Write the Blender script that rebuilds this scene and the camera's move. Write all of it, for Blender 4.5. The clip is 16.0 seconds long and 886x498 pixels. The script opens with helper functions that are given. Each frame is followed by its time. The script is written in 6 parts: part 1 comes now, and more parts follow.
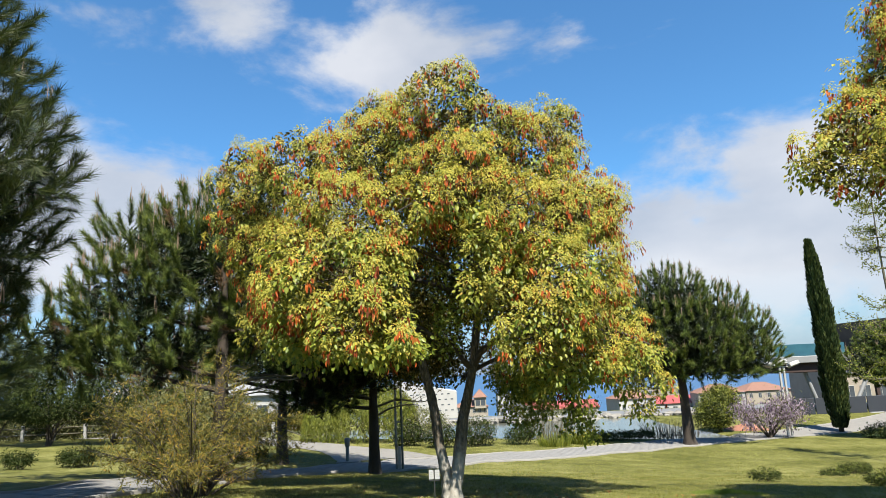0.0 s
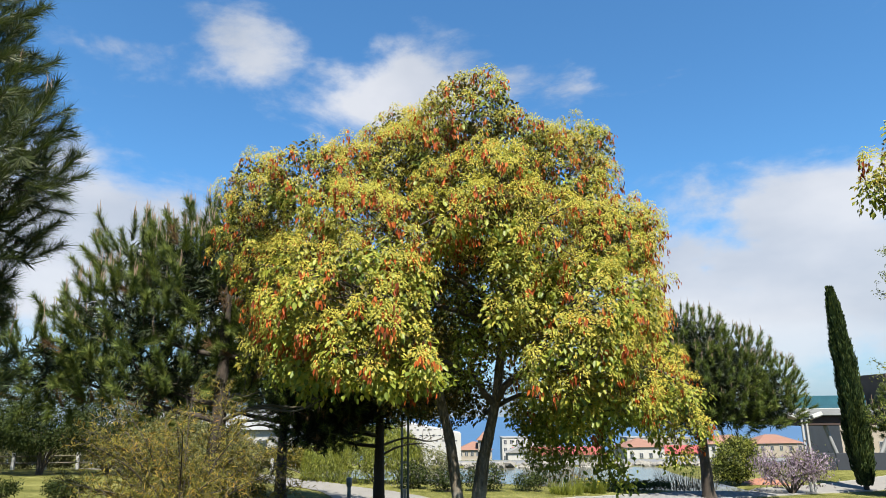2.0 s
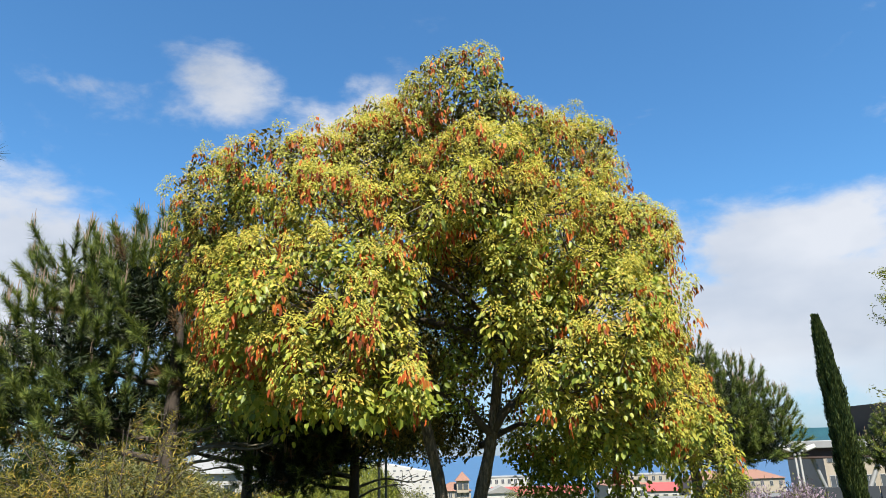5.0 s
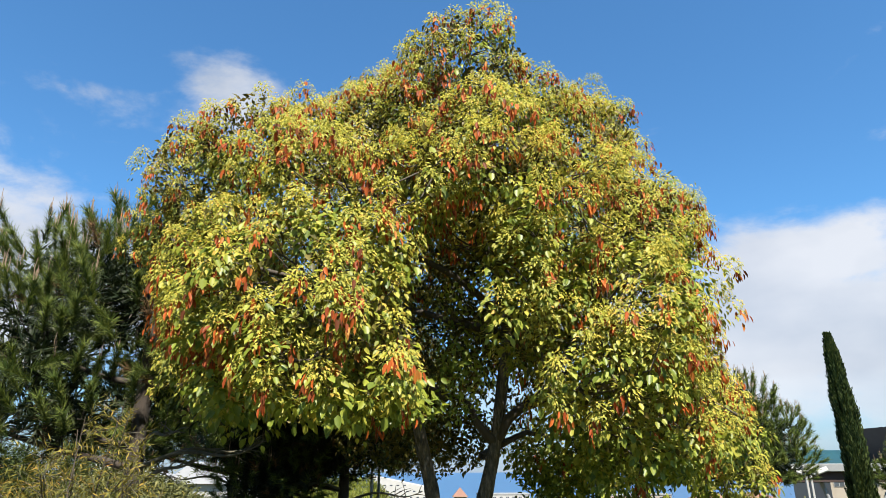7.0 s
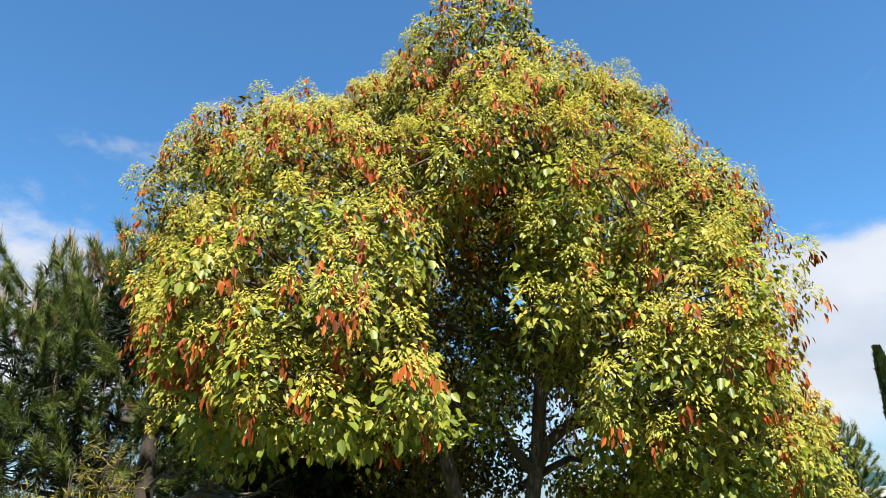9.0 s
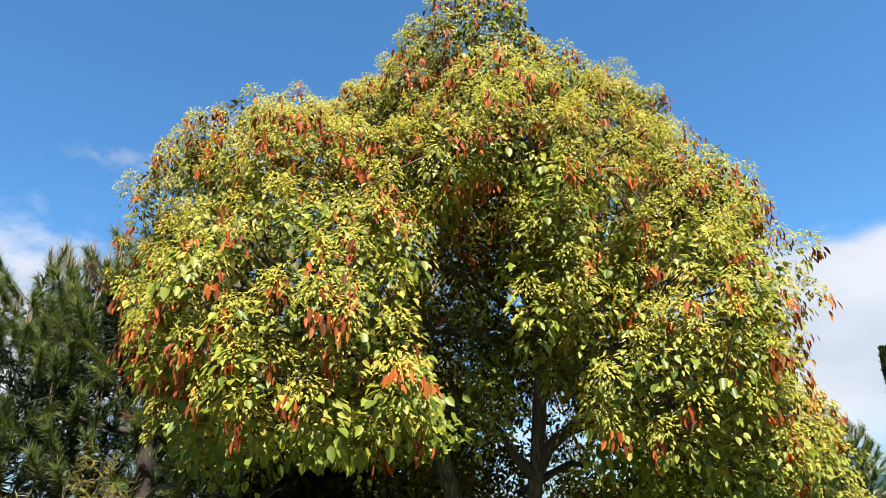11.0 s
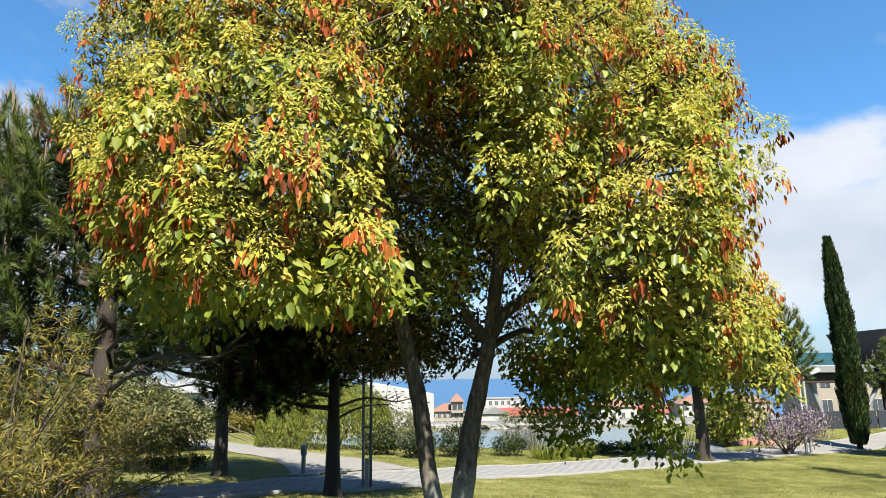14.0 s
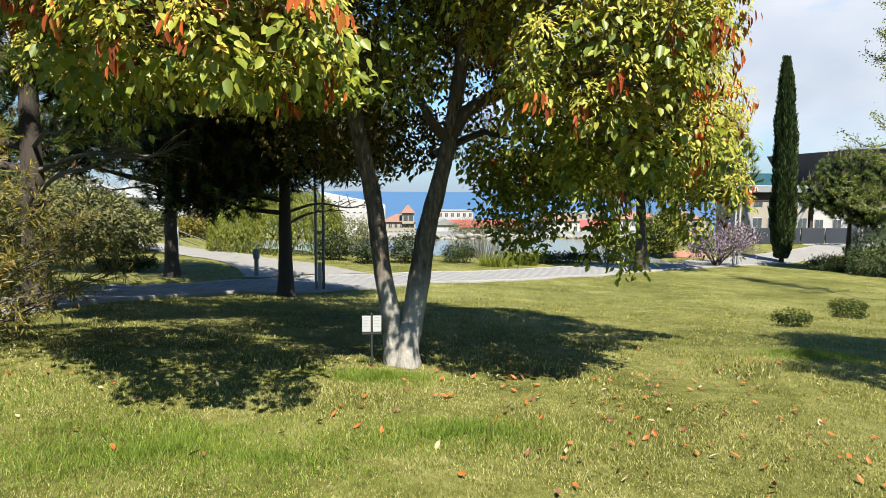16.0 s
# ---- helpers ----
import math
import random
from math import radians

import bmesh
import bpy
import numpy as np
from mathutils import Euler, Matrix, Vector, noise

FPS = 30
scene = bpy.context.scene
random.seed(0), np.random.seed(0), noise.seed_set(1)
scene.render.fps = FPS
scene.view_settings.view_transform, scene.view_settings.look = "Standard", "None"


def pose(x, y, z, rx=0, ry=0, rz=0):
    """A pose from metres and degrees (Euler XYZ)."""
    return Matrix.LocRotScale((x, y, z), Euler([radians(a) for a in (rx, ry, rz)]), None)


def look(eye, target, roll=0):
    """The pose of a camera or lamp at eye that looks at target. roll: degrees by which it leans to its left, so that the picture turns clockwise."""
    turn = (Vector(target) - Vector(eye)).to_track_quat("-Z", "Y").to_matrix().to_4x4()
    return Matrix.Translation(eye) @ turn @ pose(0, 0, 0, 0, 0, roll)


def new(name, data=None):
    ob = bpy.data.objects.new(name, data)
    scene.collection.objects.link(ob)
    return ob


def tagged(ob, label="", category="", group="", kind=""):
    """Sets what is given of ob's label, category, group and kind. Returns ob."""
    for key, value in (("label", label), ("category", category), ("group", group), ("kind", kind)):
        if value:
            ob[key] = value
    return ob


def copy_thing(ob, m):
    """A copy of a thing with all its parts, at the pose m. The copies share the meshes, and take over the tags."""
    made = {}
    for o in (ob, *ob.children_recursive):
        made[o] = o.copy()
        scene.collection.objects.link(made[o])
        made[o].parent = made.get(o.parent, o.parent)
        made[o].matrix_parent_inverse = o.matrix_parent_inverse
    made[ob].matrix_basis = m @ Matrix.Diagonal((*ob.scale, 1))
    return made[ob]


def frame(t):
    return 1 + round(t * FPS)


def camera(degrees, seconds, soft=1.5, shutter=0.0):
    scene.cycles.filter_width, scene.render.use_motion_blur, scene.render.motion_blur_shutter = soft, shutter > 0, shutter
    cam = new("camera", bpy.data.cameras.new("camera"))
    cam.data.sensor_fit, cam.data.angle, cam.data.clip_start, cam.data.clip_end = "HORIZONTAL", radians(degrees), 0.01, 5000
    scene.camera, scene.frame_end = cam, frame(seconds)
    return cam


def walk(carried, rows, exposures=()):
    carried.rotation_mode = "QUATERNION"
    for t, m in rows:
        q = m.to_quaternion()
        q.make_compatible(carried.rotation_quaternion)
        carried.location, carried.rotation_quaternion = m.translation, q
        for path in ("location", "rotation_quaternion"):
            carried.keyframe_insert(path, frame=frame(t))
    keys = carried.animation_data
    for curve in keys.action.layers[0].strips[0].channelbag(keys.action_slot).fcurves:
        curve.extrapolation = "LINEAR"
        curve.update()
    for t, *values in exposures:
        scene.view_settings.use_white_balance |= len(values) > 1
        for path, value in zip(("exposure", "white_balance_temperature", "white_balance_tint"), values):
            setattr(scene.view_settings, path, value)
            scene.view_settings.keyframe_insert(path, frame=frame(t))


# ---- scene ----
cam = camera(68.4, 16.0, 0.5)
PATH = [
    (0, (0.134, 0.040, 2.075), (0.143, 2.005, 2.448), -2.55),
    (0.5, (0.118, 0.277, 2.044), (0.102, 2.216, 2.535), -0.08),
    (1, (0.065, 0.485, 2.010), (0.053, 2.427, 2.487), 0.22),
    (1.5, (-0.117, 0.778, 2.023), (-0.123, 2.719, 2.506), -0.08),
    (2, (-0.125, 1.024, 1.984), (-0.136, 2.963, 2.475), -0.58),
    (2.5, (-0.202, 1.330, 1.976), (-0.246, 3.261, 2.497), -0.49),
    (3, (-0.225, 1.547, 1.966), (-0.244, 3.463, 2.538), -0.41),
    (3.5, (-0.285, 1.867, 1.967), (-0.266, 3.778, 2.557), -1.02),
    (4, (-0.337, 2.140, 1.962), (-0.277, 4.043, 2.574), -1.53),
    (4.2, (-0.313, 2.241, 1.940), (-0.243, 4.148, 2.538), -1.62),
    (6.3, (-0.258, 3.419, 1.883), (-0.219, 5.322, 2.498), -1.83),
    (6.5, (-0.249, 3.548, 1.872), (-0.208, 5.449, 2.494), -2.24),
    (7, (-0.213, 3.814, 1.855), (-0.156, 5.708, 2.495), -0.24),
    (7.5, (-0.235, 4.103, 1.835), (-0.199, 6.000, 2.468), -1.14),
    (8, (-0.256, 4.360, 1.856), (-0.178, 6.237, 2.542), -1.67),
    (8.5, (-0.215, 4.584, 1.828), (-0.199, 6.458, 2.526), -1.87),
    (8.7, (-0.189, 4.698, 1.831), (-0.199, 6.561, 2.559), -1.99),
    (11, (-0.084, 4.889, 1.826), (-0.109, 6.740, 2.584), -2.91),
    (11.5, (-0.104, 4.892, 1.829), (-0.136, 6.750, 2.568), -3.10),
    (12, (-0.100, 4.917, 1.835), (-0.130, 6.781, 2.559), -1.99),
    (12.5, (-0.101, 4.937, 1.825), (-0.116, 6.806, 2.537), -0.98),
    (13, (-0.105, 4.959, 1.799), (-0.097, 6.838, 2.484), -1.07),
    (13.5, (-0.111, 4.990, 1.805), (-0.061, 6.898, 2.403), -1.12),
    (14, (-0.078, 4.938, 1.791), (-0.008, 6.900, 2.174), -0.95),
    (14.5, (-0.089, 5.001, 1.761), (0.014, 6.988, 1.959), -0.71),
    (15, (-0.082, 5.086, 1.745), (0.064, 7.080, 1.813), -0.59),
    (15.5, (-0.086, 5.148, 1.713), (0.097, 7.139, 1.648), 0.01),
    (16, (-0.110, 5.325, 1.682), (0.103, 7.305, 1.498), 0.41),
]
EXPOSURES = ((0.0, 1.8), (4.0, 1.82), (8.0, 1.9), (12.0, 1.96), (16.0, 1.96))
walk(cam, [(t, look(eye, target, roll)) for t, eye, target, roll in PATH], EXPOSURES)

# ---- world and sun ----
SUN_EL, SUN_AZ = 58.0, 167.0  # degrees; azimuth clockwise from the view ahead (+y)
to_sun = Vector((math.sin(radians(SUN_AZ)) * math.cos(radians(SUN_EL)), math.cos(radians(SUN_AZ)) * math.cos(radians(SUN_EL)), math.sin(radians(SUN_EL))))


class Nodes:
    """A small builder of node trees."""

    def __init__(self, tree):
        self.tree = tree
        tree.nodes.clear()

    def add(self, kind, inputs=None):
        n = self.tree.nodes.new(kind)
        for k, v in (inputs or {}).items():
            self.put(n.inputs[k], v)
        return n

    def put(self, socket, v):
        if isinstance(v, bpy.types.NodeSocket):
            self.tree.links.new(v, socket)
        else:
            socket.default_value = v

    def math(self, op, a, b=0.0, c=0.0, clamp=False):
        n = self.add("ShaderNodeMath", {0: a, 1: b, 2: c})
        n.operation, n.use_clamp = op, clamp
        return n.outputs[0]

    def ramp(self, fac, stops, mode="LINEAR"):
        n = self.add("ShaderNodeValToRGB", {0: fac})
        n.color_ramp.interpolation = mode
        e = n.color_ramp.elements
        while len(e) < len(stops):
            e.new(0.5)
        for el, (p, c) in zip(e, stops):
            el.position = p
            el.color = (*c, 1) if len(c) == 3 else c
        return n.outputs[0]

    def mix(self, fac, a, b, kind="MIX"):
        n = self.add("ShaderNodeMix")
        n.data_type, n.blend_type = "RGBA", kind
        self.put(n.inputs[0], fac)
        self.put(n.inputs[6], a if isinstance(a, bpy.types.NodeSocket) else (*a, 1))
        self.put(n.inputs[7], b if isinstance(b, bpy.types.NodeSocket) else (*b, 1))
        return n.outputs[2]

    def noise(self, vec, scale, detail=4.0, rough=0.55, out=0, distortion=0.0):
        n = self.add("ShaderNodeTexNoise", {"Scale": scale, "Detail": detail, "Roughness": rough, "Distortion": distortion})
        if vec is not None:
            self.put(n.inputs["Vector"], vec)
        return n.outputs[out]


world = bpy.data.worlds.new("sky")
scene.world = world
world.use_nodes = True
w = Nodes(world.node_tree)
sky = w.add("ShaderNodeTexSky")
sky.sky_type, sky.sun_disc, sky.sun_elevation, sky.sun_rotation = "NISHITA", False, radians(SUN_EL), radians(SUN_AZ)
sky.altitude, sky.air_density, sky.dust_density, sky.ozone_density = 50.0, 1.0, 0.4, 2.5
tc = w.add("ShaderNodeTexCoord")
direction = tc.outputs["Generated"]
sep = w.add("ShaderNodeSeparateXYZ", {0: direction})
az = w.math("ARCTAN2", sep.outputs[0], sep.outputs[1])
el = w.math("ARCSINE", sep.outputs[2])
# cloud banks: azimuth, elevation, half width, half height (degrees), weight
BANKS = [(-4, 27.5, 10, 4.0, 0.9), (8, 27.5, 10, 2.4, 0.6), (-18, 30.5, 6, 4.0, 0.7), (-28, 28, 6, 3.0, 0.3),
         (-31, 13, 13, 8.5, 1.2), (-14, 10, 12, 9, 1.0), (34, 15.5, 12, 3.4, 1.15), (26, 11.5, 9, 3.0, 0.95), (33, 9.0, 24, 7.0, 1.25),
         (62, 14, 20, 7, 0.9), (-64, 14, 20, 8, 0.9), (150, 14, 30, 6, 0.7)]
cover = 0.0
for a0, e0, wa, we, g in BANKS:
    da = w.math("DIVIDE", w.math("SUBTRACT", az, radians(a0)), radians(wa))
    de = w.math("DIVIDE", w.math("SUBTRACT", el, radians(e0)), radians(we))
    r2 = w.math("ADD", w.math("MULTIPLY", da, da), w.math("MULTIPLY", de, de))
    soft = w.math("MULTIPLY", w.math("EXPONENT", w.math("MULTIPLY", r2, -0.9)), g)
    cover = soft if cover == 0.0 else w.math("MAXIMUM", cover, soft)
stretch = w.add("ShaderNodeMapping", {"Vector": direction, "Scale": (1.0, 1.0, 1.9)})
puff = w.noise(stretch.outputs[0], 5.0, 10.0, 0.57, distortion=0.35)
fine = w.noise(stretch.outputs[0], 14.0, 6.0, 0.6)
dens = w.math("ADD", w.math("MULTIPLY", cover, 0.75), w.math("ADD", w.math("MULTIPLY", w.math("SUBTRACT", puff, 0.5), 1.3), w.math("MULTIPLY", w.math("SUBTRACT", fine, 0.5), 0.5)))
amount_node = w.add("ShaderNodeMapRange", {"Value": dens, "From Min": 0.2, "From Max": 0.66})
amount_node.interpolation_type = "SMOOTHSTEP"
amount = amount_node.outputs[0]
cloud_tone = w.ramp(w.noise(stretch.outputs[0], 3.2, 5.0, 0.5), [(0.3, (0.144, 0.161, 0.19)), (0.62, (0.235, 0.24, 0.253))])
low = w.add("ShaderNodeMapRange", {"Value": el, "From Min": radians(0.0), "From Max": radians(7.0)}).outputs[0]
sky_scaled = w.mix(1.0, sky.outputs[0], (0.0275, 0.0482, 0.059), "MULTIPLY")
amount_low = w.math("MULTIPLY", amount, w.math("ADD", w.math("MULTIPLY", low, 0.55), 0.42))
haze = w.add("ShaderNodeMapRange", {"Value": el, "From Min": radians(12.0), "From Max": radians(0.0), "To Max": 0.85}).outputs[0]
clear = w.mix(haze, sky_scaled, (0.126, 0.144, 0.182))
colour = w.mix(w.math("MULTIPLY", amount_low, 0.94), clear, cloud_tone)
bg = w.add("ShaderNodeBackground", {"Color": colour, "Strength": 1.0})
w.add("ShaderNodeOutputWorld", {"Surface": bg.outputs[0]})

sun_data = bpy.data.lights.new("sun", "SUN")
sun_data.energy, sun_data.angle, sun_data.color = 5.0, radians(0.53), (1.0, 0.94, 0.82)
sun = new("sun", sun_data)
sun.matrix_world = look((0, 0, 60), Vector((0, 0, 60)) - to_sun)

# ---- materials ----
def material(name):
    m = bpy.data.materials.new(name)
    m.use_nodes = True
    return m, Nodes(m.node_tree)


def surface(name, stops, scale=3.0, fine=40.0, rough=0.8, bump=0.3, metal=0.0, per_object=0.0, stretch=(1, 1, 1), bump_dist=0.01, fine_amount=0.35):
    """A mottled surface: colours by a coarse noise, darkened and lightened by a fine one, with relief."""
    m, n = material(name)
    co = n.add("ShaderNodeTexCoord").outputs["Object"]
    co = n.add("ShaderNodeMapping", {"Vector": co, "Scale": stretch}).outputs[0]
    big = n.noise(co, scale, 5.0, 0.6)
    small = n.noise(co, fine, 4.0, 0.65)
    fac = n.math("ADD", n.math("MULTIPLY", big, 1.0 - fine_amount), n.math("MULTIPLY", small, fine_amount))
    if per_object:
        rnd = n.add("ShaderNodeObjectInfo").outputs["Random"]
        fac = n.math("ADD", fac, n.math("MULTIPLY", n.math("SUBTRACT", rnd, 0.5), per_object))
    col = n.ramp(fac, stops)
    b = n.add("ShaderNodeBump", {"Strength": bump, "Distance": bump_dist, "Height": small})
    bs = n.add("ShaderNodeBsdfPrincipled", {"Base Color": col, "Roughness": rough, "Metallic": metal, "Normal": b.outputs[0]})
    n.add("ShaderNodeOutputMaterial", {"Surface": bs.outputs[0]})
    return m


def foliage(name, stops, rough=0.45, through_light=0.35, spec=0.35, tint=(1.0, 1.0, 0.7)):
    """Leaves: each one its own tone, with light that comes through the blade."""
    m, n = material(name)
    rnd = n.add("ShaderNodeNewGeometry").outputs["Random Per Island"]
    co = n.add("ShaderNodeTexCoord").outputs["Object"]
    patch = n.noise(co, 1.3, 3.0)
    fac = n.math("ADD", n.math("MULTIPLY", rnd, 0.8), n.math("MULTIPLY", n.math("SUBTRACT", patch, 0.5), 0.7), clamp=True)
    col = n.ramp(fac, stops)
    bs = n.add("ShaderNodeBsdfPrincipled", {"Base Color": col, "Roughness": rough, "Specular IOR Level": spec})
    tr = n.add("ShaderNodeBsdfTranslucent", {"Color": n.mix(1.0, col, tint, "MULTIPLY")})
    mx = n.add("ShaderNodeMixShader", {0: through_light, 1: bs.outputs[0], 2: tr.outputs[0]})
    n.add("ShaderNodeOutputMaterial", {"Surface": mx.outputs[0]})
    return m


LEAF_YOUNG = foliage("leaf_young", [(0.0, (0.185, 0.20, 0.036)), (0.3, (0.29, 0.283, 0.047)), (0.64, (0.375, 0.325, 0.055)), (0.85, (0.41, 0.26, 0.054)), (1.0, (0.40, 0.155, 0.045))], 0.55, 0.46, 0.15, (1.0, 1.0, 0.8))
LEAF_GREEN = foliage("leaf_green", [(0.0, (0.12, 0.14, 0.022)), (0.5, (0.24, 0.24, 0.036)), (1.0, (0.365, 0.325, 0.055))], 0.45, 0.46, 0.24, (1.0, 1.0, 0.8))
# older leaves are greener; the low crown's shade is also in this tone
LEAF_OLD_SHADED = foliage("leaf_old_green_shaded", [(0.0, (0.075, 0.115, 0.018)), (0.5, (0.20, 0.235, 0.032)), (1.0, (0.36, 0.36, 0.055))], 0.42, 0.52, 0.3, (1.0, 1.0, 0.75))
# shade inside the crown is put into this dark leaf colour
LEAF_INNER_SHADE = foliage("leaf_inner_shade", [(0.0, (0.034, 0.034, 0.009)), (0.6, (0.09, 0.078, 0.016)), (1.0, (0.20, 0.125, 0.03))], 0.5, 0.33, 0.18)
LEAF_RED = foliage("leaf_red", [(0.0, (0.11, 0.034, 0.013)), (0.25, (0.24, 0.05, 0.013)), (0.55, (0.38, 0.09, 0.018)), (0.8, (0.38, 0.16, 0.034)), (1.0, (0.35, 0.21, 0.085))], 0.55, 0.42, 0.15, (0.95, 0.75, 0.5))
NEEDLE = foliage("pine_needle", [(0.0, (0.0225, 0.0425, 0.0105)), (0.4, (0.0655, 0.0935, 0.0205)), (0.8, (0.144, 0.167, 0.0365)), (1.0, (0.213, 0.201, 0.0532))], 0.55, 0.33, 0.18)
NEEDLE_DEEP = foliage("deep_green_needle", [(0.0, (0.013, 0.0246, 0.00795)), (0.45, (0.0361, 0.0527, 0.0145)), (0.85, (0.0795, 0.0926, 0.026)), (1.0, (0.13, 0.127, 0.0397))], 0.5, 0.35, 0.3)
# dark tone that stands in for shade inside a pine crown
NEEDLE_CORE_SHADE = foliage("pine_needle_core_shade", [(0.0, (0.0065, 0.0137, 0.00455)), (0.6, (0.0156, 0.0247, 0.0078)), (1.0, (0.039, 0.039, 0.0143))], 0.55, 0.2, 0.25)
NEEDLE_DEAD = foliage("dry_needle", [(0.0, (0.055, 0.03, 0.015)), (0.6, (0.115, 0.068, 0.03)), (1.0, (0.17, 0.115, 0.055))], 0.7, 0.2, 0.2)
CANDLE = surface("pine_candle", [(0.2, (0.121, 0.0785, 0.0514)), (0.8, (0.206, 0.151, 0.103))], 6, 60)
CYPRESS_LEAF = foliage("cypress_spray", [(0.0, (0.0102, 0.021, 0.00744)), (0.5, (0.036, 0.0576, 0.0156)), (1.0, (0.0984, 0.114, 0.0324))], 0.6, 0.2, 0.2)
WILLOW_LEAF = foliage("willow_leaf", [(0.0, (0.07, 0.092, 0.011)), (0.5, (0.145, 0.163, 0.02)), (1.0, (0.23, 0.235, 0.037))], 0.5, 0.45)
BUSH_LEAF = foliage("bush_leaf", [(0.0, (0.04, 0.046, 0.011)), (0.4, (0.112, 0.108, 0.02)), (0.72, (0.205, 0.155, 0.031)), (1.0, (0.25, 0.105, 0.029))], 0.6, 0.36, 0.15)
SHRUB_LEAF = foliage("shrub_leaf", [(0.0, (0.0101, 0.0173, 0.00403)), (0.6, (0.0259, 0.0374, 0.00708)), (1.0, (0.0547, 0.0635, 0.0141))], 0.65, 0.3, 0.12)
SHRUB_GREY = foliage("olive_leaf", [(0.0, (0.0433, 0.051, 0.0204)), (0.6, (0.109, 0.112, 0.0433)), (1.0, (0.204, 0.191, 0.0765))], 0.65, 0.3, 0.15)
BLOSSOM = foliage("mauve_blossom", [(0.0, (0.144, 0.101, 0.137)), (0.6, (0.245, 0.194, 0.245)), (1.0, (0.36, 0.317, 0.331))], 0.6, 0.3, 0.2, (0.72, 0.648, 0.72))
WHITE_BLOSSOM = foliage("white_blossom", [(0.0, (0.084, 0.078, 0.0664)), (1.0, (0.139, 0.134, 0.122))], 0.6, 0.3, 0.2, (0.411, 0.411, 0.411))
YELLOW_BLOSSOM = foliage("yellow_blossom", [(0.0, (0.181, 0.132, 0.0066)), (1.0, (0.247, 0.197, 0.0164))], 0.6, 0.3, 0.2, (0.411, 0.411, 0.288))
GRASS_BLADE = foliage("grass_blade", [(0.0, (0.0728, 0.0896, 0.0134)), (0.3, (0.146, 0.151, 0.0336)), (0.6, (0.246, 0.23, 0.084)), (1.0, (0.347, 0.319, 0.157))], 0.7, 0.3, 0.12)
GRASS_LUSH = foliage("lush_grass_blade", [(0.0, (0.0665, 0.114, 0.0114)), (0.6, (0.143, 0.2, 0.0227)), (1.0, (0.266, 0.285, 0.057))], 0.55, 0.42)
BARK = surface("grey_brown_bark", [(0.25, (0.014, 0.0107, 0.00763)), (0.55, (0.0382, 0.0293, 0.0204)), (0.85, (0.069, 0.0559, 0.0395))], 5, 30, 0.9, 0.9, stretch=(1, 1, 0.22), bump_dist=0.02)
PINE_BARK = surface("pine_bark", [(0.25, (0.0115, 0.0088, 0.0066)), (0.55, (0.032, 0.0235, 0.0172)), (0.85, (0.062, 0.047, 0.036))], 5, 30, 0.95, 0.9, stretch=(1, 1, 0.3), bump_dist=0.02)
TWIG = surface("twig_bark", [(0.2, (0.0214, 0.0161, 0.012)), (0.8, (0.0588, 0.0456, 0.032))], 8, 60, 0.9)
PALE_TWIG = surface("pale_twig", [(0.2, (0.0444, 0.0395, 0.0271)), (0.8, (0.0886, 0.0814, 0.0543))], 8, 60, 0.9)


def lime_material():
    m, n = material("limewashed_bark")
    co = n.add("ShaderNodeTexCoord").outputs["Object"]
    z = n.add("ShaderNodeSeparateXYZ", {0: co}).outputs[2]
    st = n.add("ShaderNodeMapping", {"Vector": co, "Scale": (1, 1, 0.25)}).outputs[0]
    ridges = n.noise(st, 30.0, 5.0, 0.65)
    patches = n.noise(co, 7.0, 4.0, 0.6)
    edge = n.math("ADD", z, n.math("MULTIPLY", n.math("SUBTRACT", patches, 0.5), 0.55))
    fade = n.add("ShaderNodeMapRange", {"Value": edge, "From Min": 0.6, "From Max": 1.0}).outputs[0]
    worn = n.math("ADD", fade, n.math("MULTIPLY", n.math("SUBTRACT", n.math("ADD", n.math("MULTIPLY", ridges, 0.6), n.math("MULTIPLY", patches, 0.4)), 0.5), 1.1), clamp=True)
    bark = n.ramp(ridges, [(0.38, (0.013, 0.010, 0.007)), (0.5, (0.058, 0.046, 0.032)), (0.66, (0.135, 0.108, 0.077))])
    lime = n.ramp(n.noise(co, 18.0, 5.0), [(0.3, (0.176, 0.161, 0.133)), (0.7, (0.254, 0.239, 0.209))])
    b = n.add("ShaderNodeBump", {"Strength": 1.0, "Distance": 0.03, "Height": ridges})
    bs = n.add("ShaderNodeBsdfPrincipled", {"Base Color": n.mix(worn, lime, bark), "Roughness": 0.9, "Normal": b.outputs[0]})
    n.add("ShaderNodeOutputMaterial", {"Surface": bs.outputs[0]})
    return m


